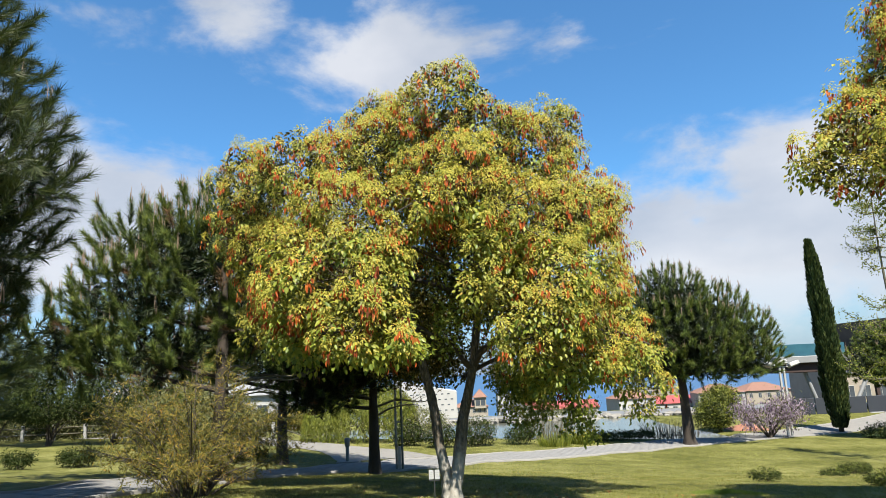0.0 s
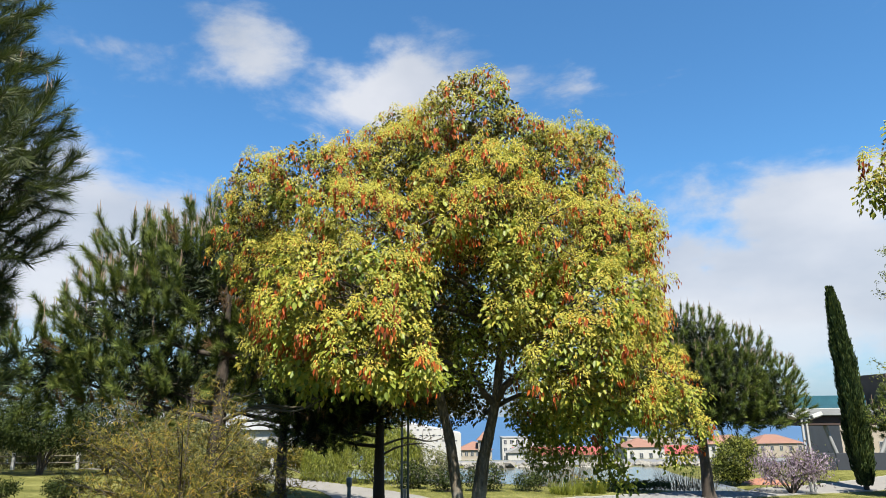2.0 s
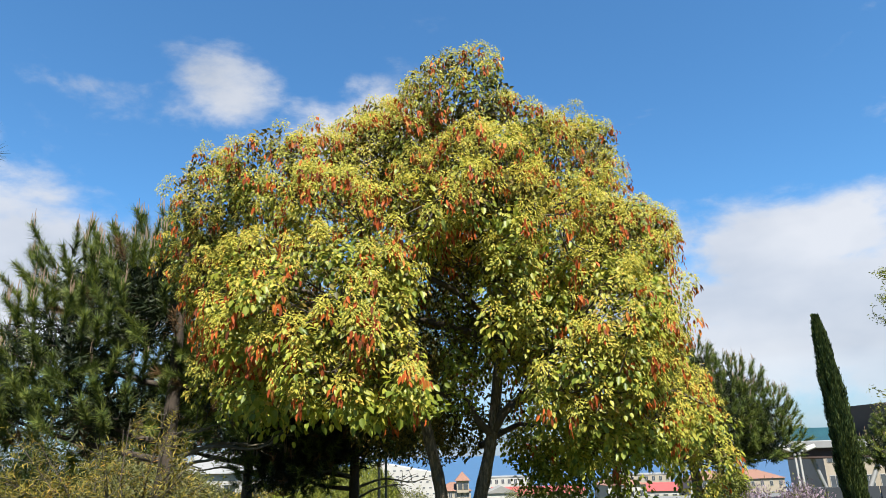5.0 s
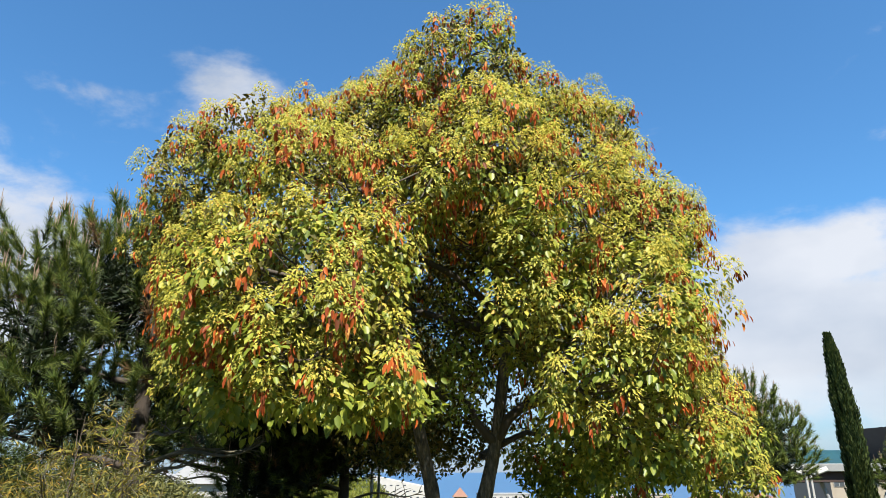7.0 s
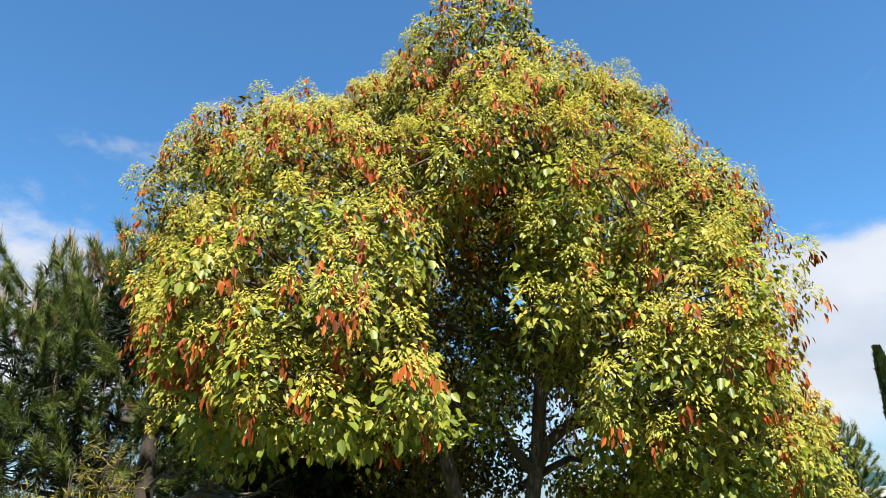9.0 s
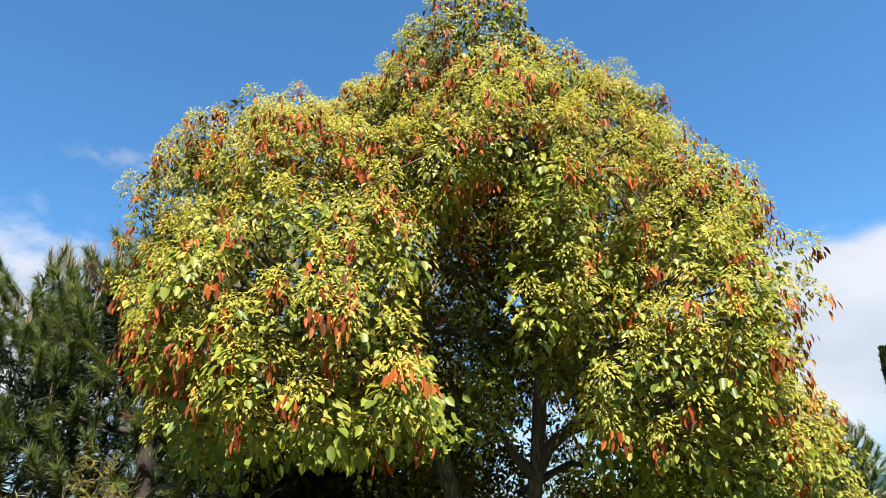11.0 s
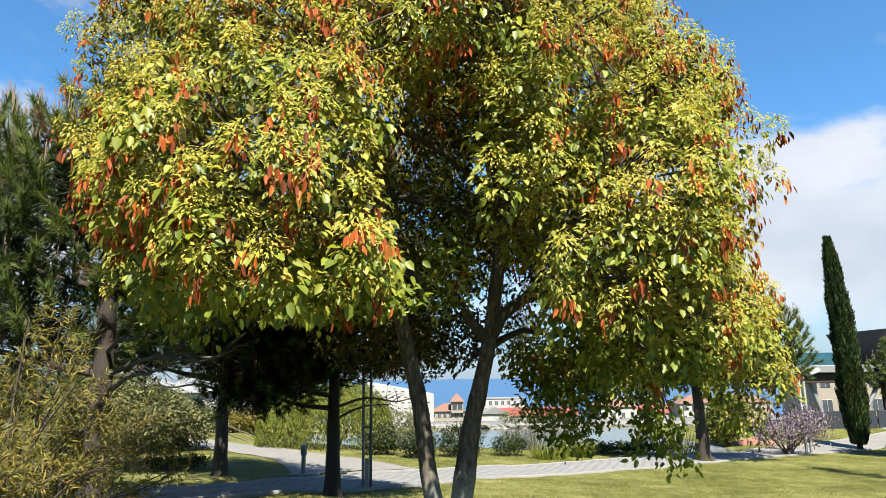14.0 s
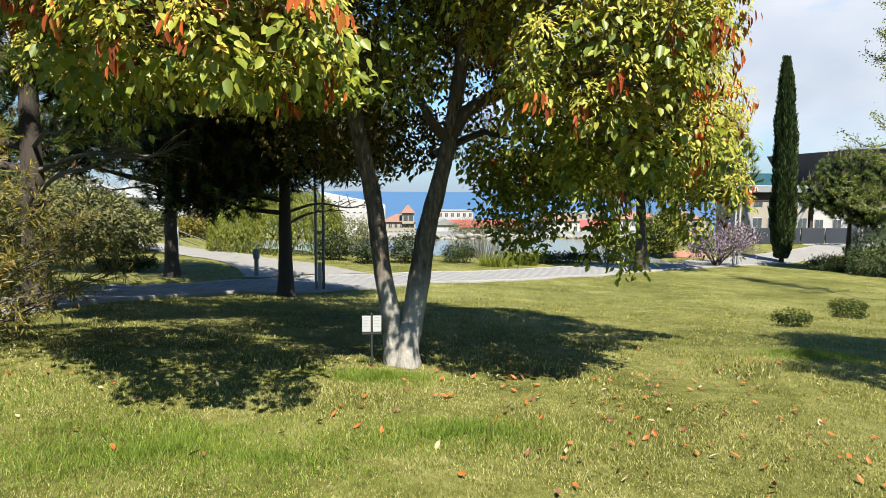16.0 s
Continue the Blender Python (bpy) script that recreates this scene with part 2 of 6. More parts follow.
def lawn_material():
    m, n = material("lawn")
    co = n.add("ShaderNodeTexCoord").outputs["Object"]
    big = n.noise(co, 0.35, 4.0, 0.6)
    mid = n.noise(co, 1.9, 4.0, 0.6)
    tuft = n.noise(co, 9.0, 3.0, 0.6)
    st = n.add("ShaderNodeMapping", {"Vector": co, "Scale": (1.0, 0.35, 1.0)}).outputs[0]
    small = n.noise(st, 55.0, 4.0, 0.7)
    fac = n.math("ADD", n.math("ADD", n.math("MULTIPLY", big, 0.33), n.math("MULTIPLY", mid, 0.24)), n.math("ADD", n.math("MULTIPLY", tuft, 0.18), n.math("MULTIPLY", small, 0.25)))
    col = n.ramp(fac, [(0.36, (0.015, 0.0205, 0.0026)), (0.45, (0.045, 0.048, 0.0068)), (0.53, (0.096, 0.096, 0.025)), (0.64, (0.185, 0.173, 0.072))])
    b = n.add("ShaderNodeBump", {"Strength": 0.9, "Distance": 0.03, "Height": small})
    bs = n.add("ShaderNodeBsdfPrincipled", {"Base Color": col, "Roughness": 0.9, "Specular IOR Level": 0.15, "Normal": b.outputs[0]})
    n.add("ShaderNodeOutputMaterial", {"Surface": bs.outputs[0]})
    return m


def water_material(name, colour, rough=0.08, scale=3.0, strength=0.15):
    m, n = material(name)
    co = n.add("ShaderNodeTexCoord").outputs["Object"]
    h = n.noise(co, scale, 4.0, 0.6)
    b = n.add("ShaderNodeBump", {"Strength": strength, "Distance": 0.05, "Height": h})
    col = n.ramp(n.noise(co, 0.05, 3.0), [(0.3, tuple(c * 0.85 for c in colour)), (0.7, colour)])
    bs = n.add("ShaderNodeBsdfPrincipled", {"Base Color": col, "Roughness": rough, "Normal": b.outputs[0], "IOR": 1.33})
    n.add("ShaderNodeOutputMaterial", {"Surface": bs.outputs[0]})
    return m


LIMED = lime_material()
LAWN = lawn_material()
POND = water_material("pond_water", (0.075, 0.078, 0.062), 0.14, 2.0, 0.3)
SEA = water_material("sea_water", (0.03, 0.075, 0.15), 0.5, 0.2, 0.3)
PAVING = surface("grey_paving", [(0.3, (0.095, 0.091, 0.084)), (0.7, (0.14, 0.134, 0.124))], 1.5, 30, 0.85, 0.25)
PAVER = surface("concrete_paver", [(0.25, (0.094, 0.093, 0.091)), (0.75, (0.136, 0.134, 0.131))], 3, 40, 0.85, 0.3, per_object=0.04)
KERB = surface("kerb_stone", [(0.3, (0.117, 0.112, 0.102)), (0.7, (0.166, 0.161, 0.151))], 3, 40, 0.85, 0.3)
STONE = surface("pond_stone", [(0.3, (0.0979, 0.0922, 0.0806)), (0.7, (0.161, 0.153, 0.138))], 2, 20, 0.9, 0.5, per_object=0.3)
PLAZA = surface("pale_plaza", [(0.3, (0.0816, 0.0832, 0.0856)), (0.7, (0.106, 0.108, 0.112))], 0.3, 8, 0.8, 0.2)
WHITE_WALL = surface("white_render", [(0.3, (0.23, 0.227, 0.217)), (0.7, (0.279, 0.276, 0.266))], 0.8, 12, 0.85, 0.15)
CREAM_WALL = surface("cream_render", [(0.3, (0.171, 0.148, 0.119)), (0.7, (0.217, 0.191, 0.155))], 0.8, 12, 0.85, 0.15)
GREY_WALL = surface("grey_render", [(0.3, (0.112, 0.112, 0.112)), (0.7, (0.151, 0.151, 0.148))], 0.8, 12, 0.85, 0.15)
RED_ROOF = surface("red_tiles", [(0.3, (0.103, 0.0514, 0.0363)), (0.7, (0.151, 0.0785, 0.0575))], 1.2, 14, 0.85, 0.4, stretch=(1, 3, 1))
RED_SHEET = surface("red_sheet_roof", [(0.3, (0.181, 0.0302, 0.0302)), (0.7, (0.23, 0.0484, 0.0454))], 1.0, 12, 0.6, 0.2)
ROOF_GREY = surface("grey_roof_edge", [(0.3, (0.123, 0.127, 0.13)), (0.7, (0.17, 0.173, 0.176))], 1, 14, 0.6, 0.15)
SOFFIT = surface("dark_soffit", [(0.3, (0.017, 0.008, 0.0065)), (0.7, (0.03, 0.015, 0.012))], 1, 14, 0.85, 0.15)
TEAL = surface("teal_glass_roof", [(0.3, (0.012, 0.045, 0.066)), (0.7, (0.02, 0.075, 0.098))], 1, 9, 0.3, 0.1)
DARK_MESH = surface("dark_screen", [(0.3, (0.00864, 0.0101, 0.0122)), (0.7, (0.0173, 0.0194, 0.0223))], 1, 30, 0.7, 0.15)
FENCE_DARK = surface("dark_fence_panel", [(0.3, (0.006, 0.009, 0.015)), (0.7, (0.010, 0.014, 0.021))], 1, 30, 0.8, 0.15)
WHITE_METAL = surface("white_painted_metal", [(0.3, (0.217, 0.217, 0.213)), (0.7, (0.266, 0.266, 0.262))], 2, 30, 0.45, 0.1)
GREY_METAL = surface("grey_painted_metal", [(0.3, (0.0821, 0.0907, 0.0864)), (0.7, (0.123, 0.132, 0.127))], 2, 30, 0.45, 0.1)
DARK_METAL = surface("dark_metal", [(0.3, (0.0123, 0.0123, 0.0123)), (0.7, (0.0247, 0.0247, 0.0247))], 2, 30, 0.5, 0.1)
GREEN_METAL = surface("dull_green_metal", [(0.3, (0.0247, 0.035, 0.0288)), (0.7, (0.0411, 0.0535, 0.0452))], 2, 30, 0.5, 0.1)
SIGN_FACE = surface("sign_plate", [(0.3, (0.247, 0.251, 0.247)), (0.7, (0.297, 0.3, 0.297))], 4, 40, 0.4, 0.05)
INK = surface("sign_ink", [(0.3, (0.2, 0.2, 0.2)), (0.7, (0.23, 0.23, 0.23))], 4, 40, 0.6, 0.05)
TERRACOTTA = surface("red_earth", [(0.3, (0.148, 0.0617, 0.037)), (0.7, (0.197, 0.0907, 0.0576))], 2, 20, 0.9, 0.4)


def glass_material(name, colour):
    m, n = material(name)
    co = n.add("ShaderNodeTexCoord").outputs["Object"]
    col = n.ramp(n.noise(co, 0.7, 3.0), [(0.3, tuple(c * 0.6 for c in colour)), (0.7, colour)])
    bs = n.add("ShaderNodeBsdfPrincipled", {"Base Color": col, "Roughness": 0.1, "IOR": 1.5})
    n.add("ShaderNodeOutputMaterial", {"Surface": bs.outputs[0]})
    return m


GLASS = glass_material("window_glass", (0.05, 0.06, 0.075))

# ---- building helpers ----
rng = np.random.default_rng(7)


def part(name, bm, mat, parent=None, label=""):
    """Links a bmesh as one mesh object, under a thing or a part."""
    me = bpy.data.meshes.new(name)
    bm.to_mesh(me)
    bm.free()
    me.materials.append(mat)
    ob = new(name, me)
    ob.parent = parent
    if label:
        tagged(ob, label)
    return ob


def smooth(ob):
    ob.data.polygons.foreach_set("use_smooth", [True] * len(ob.data.polygons))
    return ob


def mesh_of(name, verts, faces, mat, parent=None, label="", shade_smooth=False):
    """A mesh from an array of corners and arrays of faces (each array of one face size)."""
    me = bpy.data.meshes.new(name)
    verts = np.asarray(verts, dtype=np.float32)
    faces = [np.asarray(f, dtype=np.int32) for f in (faces if isinstance(faces, list) else [faces]) if len(f)]
    me.vertices.add(len(verts))
    me.vertices.foreach_set("co", verts.ravel())
    me.loops.add(sum(f.size for f in faces))
    me.loops.foreach_set("vertex_index", np.concatenate([f.ravel() for f in faces]))
    totals = np.concatenate([np.full(len(f), f.shape[1], dtype=np.int32) for f in faces])
    me.polygons.add(len(totals))
    me.polygons.foreach_set("loop_start", np.concatenate([[0], np.cumsum(totals)[:-1]]).astype(np.int32))
    me.polygons.foreach_set("loop_total", totals)
    if shade_smooth:
        me.polygons.foreach_set("use_smooth", np.ones(len(totals), dtype=bool))
    me.update(calc_edges=True)
    me.validate()
    me.materials.append(mat)
    ob = new(name, me)
    ob.parent = parent
    if label:
        tagged(ob, label)
    return ob


def thing(name, at, label, category, group="", kind=""):
    """An empty at a thing's base."""
    ob = new(name)
    ob.empty_display_size = 0.2
    ob.location = at
    return tagged(ob, label, category, group, kind)


def unit(v):
    return v / np.maximum(np.linalg.norm(v, axis=-1, keepdims=True), 1e-9)


def box(bm, lo, hi, bevel=0.0):
    """A box between two corners, its edges rounded off."""
    c = [(a + b) / 2 for a, b in zip(lo, hi)]
    m = Matrix.Translation(c) @ Matrix.Diagonal([max(b - a, 1e-4) for a, b in zip(lo, hi)] + [1])
    made = bmesh.ops.create_cube(bm, size=1, matrix=m)
    if bevel:
        edges = list({e for v in made["verts"] for e in v.link_edges})
        bmesh.ops.bevel(bm, geom=edges, offset=bevel, segments=1, affect="EDGES", profile=0.5)
    return bm


def tube_arrays(points, radii, sides=10, rough=0.0, seed=0):
    """Rings along a line of points: corners and faces."""
    p = np.asarray(points, dtype=float)
    r = np.asarray(radii, dtype=float)
    t = unit(np.gradient(p, axis=0))
    ref = np.array([0.0, 1.0, 0.0]) if abs(t[0][1]) < 0.9 else np.array([1.0, 0.0, 0.0])
    a = unit(np.cross(t, ref))
    b = np.cross(t, a)
    ang = np.linspace(0, 2 * np.pi, sides, endpoint=False)
    wob = np.ones((len(p), sides))
    if rough:
        g = np.random.default_rng(seed)
        wob += rough * g.normal(size=sides)[None, :] + rough * 0.5 * g.normal(size=(len(p), sides))
    ring = p[:, None, :] + (r[:, None] * wob)[..., None] * (np.cos(ang)[None, :, None] * a[:, None, :] + np.sin(ang)[None, :, None] * b[:, None, :])
    v = ring.reshape(-1, 3)
    i = np.arange(len(p) - 1)[:, None] * sides
    j = np.arange(sides)[None, :]
    k = (j + 1) % sides
    f = np.stack([i + j, i + k, i + sides + k, i + sides + j], -1).reshape(-1, 4)
    return v, f


def curve_through(points, n):
    """A smooth line through given points (Catmull-Rom)."""
    p = np.asarray(points, dtype=float)
    q = np.vstack([2 * p[0] - p[1], p, 2 * p[-1] - p[-2]])
    u = np.linspace(0, len(p) - 1 - 1e-6, n)
    i = u.astype(int)
    f = (u - i)[:, None]
    a, b, c, d = q[i], q[i + 1], q[i + 2], q[i + 3]
    return 0.5 * (2 * b + (c - a) * f + (2 * a - 5 * b + 4 * c - d) * f ** 2 + (3 * b - a - 3 * c + d) * f ** 3)


class Heap:
    """Gathers many small pieces of one look into one mesh."""

    def __init__(self):
        self.v, self.f, self.n = [], {}, 0

    def add(self, v, f):
        self.f.setdefault(f.shape[1], []).append(f + self.n)
        self.v.append(v)
        self.n += len(v)

    def tube(self, points, radii, sides=6, rough=0.0, seed=0):
        self.add(*tube_arrays(points, radii, sides, rough, seed))

    def make(self, name, mat, parent=None, label="", shade_smooth=False):
        return mesh_of(name, np.concatenate(self.v), [np.concatenate(f) for f in self.f.values()], mat, parent, label, shade_smooth)


def blades(at, along, face, length, width, shape="leaf"):
    """Many leaves at once. at: their stalks; along: their directions; face: the way that the upper side looks."""
    d = unit(along)
    n = unit(face - (face * d).sum(-1, keepdims=True) * d)
    s = np.cross(d, n)
    L, W = np.asarray(length)[:, None], np.asarray(width)[:, None]
    m = len(at)
    if shape == "leaf":  # eight triangles, folded along the rib, the tip bent down
        pts = [at, at + d * L * 0.3 - s * W * 0.42 + n * W * 0.12, at + d * L * 0.3 - n * W * 0.02, at + d * L * 0.3 + s * W * 0.42 + n * W * 0.12,
               at + d * L * 0.65 - s * W * 0.40 + n * W * 0.06, at + d * L * 0.65 - n * L * 0.06, at + d * L * 0.65 + s * W * 0.40 + n * W * 0.06, at + d * L - n * L * 0.2]
        tri = [(0, 2, 1), (0, 3, 2), (4, 5, 7), (5, 6, 7)]
        quad = [(1, 2, 5, 4), (2, 3, 6, 5)]
    elif shape == "kite":  # two triangles, folded along the rib
        pts = [at, at + d * L * 0.42 - s * W * 0.5 + n * W * 0.12, at + d * L - n * L * 0.1, at + d * L * 0.42 + s * W * 0.5 + n * W * 0.12]
        tri = [(0, 2, 1), (0, 3, 2)]
        quad = []
    elif shape == "small":  # two folded halves
        pts = [at, at + d * L * 0.24 - s * W * 0.44 + n * W * 0.14, at + d * L * 0.64 - s * W * 0.42 + n * W * 0.06, at + d * L - n * L * 0.14, at + d * L * 0.64 + s * W * 0.42 + n * W * 0.06, at + d * L * 0.24 + s * W * 0.44 + n * W * 0.14]
        tri = []
        quad = [(0, 3, 2, 1), (0, 5, 4, 3)]
    else:  # a needle or a blade of grass
        pts = [at - s * W * 0.5, at + s * W * 0.5, at + d * L - n * L * 0.05]
        tri = [(0, 1, 2)]
        quad = []
    v = np.stack(pts, 1).reshape(-1, 3)
    base = (np.arange(m) * len(pts))[:, None, None]
    faces = [(base + np.array(tri)[None]).reshape(-1, 3)] if tri else []
    if quad:
        faces.append((base + np.array(quad)[None]).reshape(-1, 4))
    return v, faces


def blade_mesh(name, sets, mat, parent, label="", shape="leaf"):
    at, along, face, length, width = [np.concatenate(x) for x in zip(*sets)]
    v, f = blades(at, along, face, length, width, shape)
    return mesh_of(name, v, f, mat, parent, label)


def sphere_points(n, g):
    """Even points on a sphere, a little shaken."""
    i = np.arange(n) + 0.5
    z = 1 - 2 * i / n
    a = np.pi * (1 + 5 ** 0.5) * i + g.uniform(0, 6.28)
    r = np.sqrt(1 - z * z)
    return unit(np.stack([r * np.cos(a), r * np.sin(a), z], -1) + g.normal(size=(n, 3)) * 0.6 / np.sqrt(n))


def clumps(lobes, g, size=0.42, reach=0.64):
    """Breaks each round lobe of a crown into smaller clumps of shoots."""
    made = []
    for x, y, z, rx, ry, rz in lobes:
        n = int(5 + 5 * (rx * ry * rz) ** 0.5)
        for u in sphere_points(n, g):
            if u[2] < 0:  # fuller below: the sides hang like a skirt
                u = np.array([*(u[:2] / max(math.hypot(u[0], u[1]), 0.3) ** 0.3), u[2]])
            k = size * g.uniform(0.8, 1.2)
            c = np.array([x, y, z]) + u * np.array([rx, ry, rz]) * (reach + g.uniform(-0.05, 0.06))
            made.append((*c, max(rx * k, 0.2), max(ry * k, 0.2), max(rz * k * 0.9, 0.2)))
    return made


def crown_shell(lobes, spacing, g, inner=0.86, lumpy=0.12, cores=(), strays=0.0):
    """Points on the outside of a crown made of round lobes, with the outward way at each."""
    P, N = [], []
    lobes = np.asarray(lobes, dtype=float)
    cores = np.asarray(cores, dtype=float).reshape(-1, 6)
    for k, (x, y, z, rx, ry, rz) in enumerate(lobes):
        c, r = np.array([x, y, z]), np.array([rx, ry, rz])
        m = max(int(4 * np.pi * (rx * ry + ry * rz + rx * rz) / 3 / spacing ** 2), 6)
        u = sphere_points(m, g)
        bump = 1 + lumpy * np.array([noise.noise(Vector(q * 2.2) + Vector((k * 7.1, 0, 0))) for q in u])[:, None] + g.normal(size=(m, 1)) * 0.05
        bump += (g.uniform(size=(m, 1)) < strays) * g.uniform(0.0, 0.35, (m, 1))
        p = c + u * r * bump
        keep = np.ones(m, bool)
        for j, o in enumerate(lobes):
            if j != k and abs(o[0] - x) < o[3] + rx and abs(o[2] - z) < o[5] + rz:
                keep &= (((p - o[:3]) / (o[3:] * inner)) ** 2).sum(-1) > 1
        for o in cores:
            keep &= (((p - o[:3]) / (o[3:] * 0.72)) ** 2).sum(-1) > 1
        P.append(p[keep])
        N.append(unit(u / r)[keep])
    return np.concatenate(P), np.concatenate(N)


def ground_height(x, y):
    """The lie of the land: a lawn that falls away to the pond, and a little to the right."""
    fall = np.interp(y, [-60, -20, 0, 5.3, 11.4, 16, 22, 28, 34, 44, 60, 75, 110, 180], [2.2, 1.2, 0.48, 0.12, 0.0, -0.42, -1.1, -1.5, -1.6, -1.75, -2.4, -3.2, -5.2, -11.3])
    across = np.interp(y, [0, 44, 54, 80], [0.0454, 0.0454, 0.012, 0.0])
    return fall - across * (np.clip(x, -14, 32) - 0.15)


def on_ground(x, y, lift=0.0):
    return (x, y, float(ground_height(x, y)) + lift)

# ---- the setting ----
def sheet(name, xs, ys, height, mat, label, category, kind="structure"):
    X, Y = np.meshgrid(xs, ys)
    Z = height(X, Y)
    v = np.stack([X, Y, Z], -1).reshape(-1, 3)
    nx, ny = len(xs), len(ys)
    i = (np.arange(ny - 1)[:, None] * nx + np.arange(nx - 1)[None, :]).reshape(-1)
    f = np.stack([i, i + 1, i + nx + 1, i + nx], -1)
    return tagged(mesh_of(name, v, f, mat, shade_smooth=True), label, category, kind=kind)


def lawn_height(X, Y):
    z = ground_height(X, Y)
    near = np.clip((60 - np.hypot(X, Y - 10)) / 40, 0, 1)
    wob = 0.03 * np.sin(X * 1.1 + 0.7 * Y) * np.sin(Y * 0.8 - 0.3 * X) + 0.02 * np.sin(X * 2.7) * np.sin(Y * 2.1)
    basin = -1.3 * np.clip((Y - 39.5) / 2.5, 0, 1) * np.clip((61.5 - Y) / 2.5, 0, 1) * np.clip((X + 12) / 4, 0, 1) * np.clip((18 - X) / 4, 0, 1)
    far = -np.clip((Y - 200) / 80, 0, 1) * 18
    return z + wob * near + basin + far


def spread(lo, hi, fine_lo, fine_hi, step, grow=1.25):
    a = list(np.arange(fine_lo, fine_hi + 1e-6, step))
    s = step
    while a[-1] < hi:
        s *= grow
        a.append(a[-1] + s)
    s = step
    while a[0] > lo:
        s *= grow
        a.insert(0, a[0] - s)
    return np.array(a)


ground = sheet("ground", spread(-700, 700, -14, 24, 0.45), spread(-300, 420, 0, 60, 0.45), lawn_height, LAWN, "short green and straw-coloured lawn sloping down to a pond", "lawn")
sea = sheet("sea", np.linspace(-4500, 4500, 7), np.linspace(250, 4900, 6), lambda X, Y: X * 0 - 22.0, SEA, "deep blue sea behind the town", "sea")
pond = sheet("pond", np.linspace(-12, 18, 10), np.linspace(39.6, 61.0, 6), lambda X, Y: X * 0 - 2.62, POND, "still grey pond with ruffled reflections", "pond")
plaza = sheet("plaza", np.linspace(-30, 48, 12), np.linspace(65, 100, 8), lambda X, Y: lawn_height(X, Y) + 0.03, PLAZA, "pale grey open plaza beyond the pond", "plaza")

# the paved path that crosses the lawn, and the branch that leaves it towards the back
PATH_MID = curve_through([(-10.0, -23.0), (-9.2, -15.0), (-8.6, -8.0), (-8.2, -2.0), (-7.9, 3.5), (-7.4, 8.5), (-6.9, 11.5), (-6.4, 14.3), (-5.95, 17.5), (-5.05, 20.4), (-3.75, 22.9), (-2.0, 25.1), (0.9, 28.2), (4.5, 30.4), (8.6, 33.3), (14.1, 37.6), (19.6, 41.6), (27.8, 47.0), (42.0, 56.0)], 190)
PATH_HALF = np.interp(np.linspace(0, 1, 190), [0, 0.347, 0.417, 0.479, 0.572, 0.627, 0.689, 1], [0.95, 0.95, 1.3, 1.45, 1.9, 1.9, 1.3, 1.5])
BRANCH_MID = curve_through([(-2.2, 28.6), (-4.6, 32.2), (-8.0, 35.6), (-14.0, 40.0), (-24.0, 45.0)], 60)
BRANCH_HALF = np.interp(np.linspace(0, 1, 60), [0, 0.3, 1], [2.4, 1.3, 1.3])


def ribbon_edges(mid, half):
    t = unit(np.gradient(mid, axis=0))
    side = np.stack([t[:, 1], -t[:, 0]], -1)
    return mid - side * half[:, None], mid + side * half[:, None]


def ribbon(name, mid, half, lift, mat, label, category):
    a, b = ribbon_edges(mid, half)
    cols = [a + (b - a) * k / 6 for k in range(7)]
    v = np.concatenate([np.column_stack([c, lawn_height(c[:, 0], c[:, 1]) + lift]) for c in cols])
    n = len(mid)
    f = np.concatenate([np.stack([k * n + np.arange(n - 1), (k + 1) * n + np.arange(n - 1), (k + 1) * n + np.arange(1, n), k * n + np.arange(1, n)], -1) for k in range(6)])
    return tagged(mesh_of(name, v, f, mat), label, category, kind="structure")


path_bed = ribbon("pavement", PATH_MID, PATH_HALF, 0.035, PAVING, "grey paved footpath crossing the lawn", "footpath")
branch_bed = ribbon("pavement_branch", BRANCH_MID, BRANCH_HALF, 0.028, PAVING, "pale grey paved side path leading away from the footpath", "footpath")


def kerb(name, line, parent_label):
    v, f = [], []
    inner = line
    t = unit(np.gradient(line, axis=0))
    side = np.stack([t[:, 1], -t[:, 0]], -1)
    z = lawn_height(line[:, 0], line[:, 1])
    ring = []
    for off, up in ((-0.06, -0.05), (-0.06, 0.06), (-0.045, 0.075), (0.045, 0.075), (0.06, 0.06), (0.06, -0.05)):
        q = line + side * off
        ring.append(np.column_stack([q, z + up]))
    v = np.concatenate(ring)
    n = len(line)
    f = np.concatenate([np.stack([k * n + np.arange(n - 1), (k + 1) * n + np.arange(n - 1), (k + 1) * n + np.arange(1, n), k * n + np.arange(1, n)], -1) for k in range(5)])
    return tagged(mesh_of(name, v, f, KERB), parent_label, "kerb", kind="structure")


left_edge, right_edge = ribbon_edges(PATH_MID, PATH_HALF)
kerb("kerb_near", right_edge, "low pale stone kerb along the lawn")
kerb("kerb_far", left_edge[:99], "low pale stone kerb at the far side of the footpath")
kerb("kerb_far_right", left_edge[119:], "low pale stone kerb between footpath and pond border")

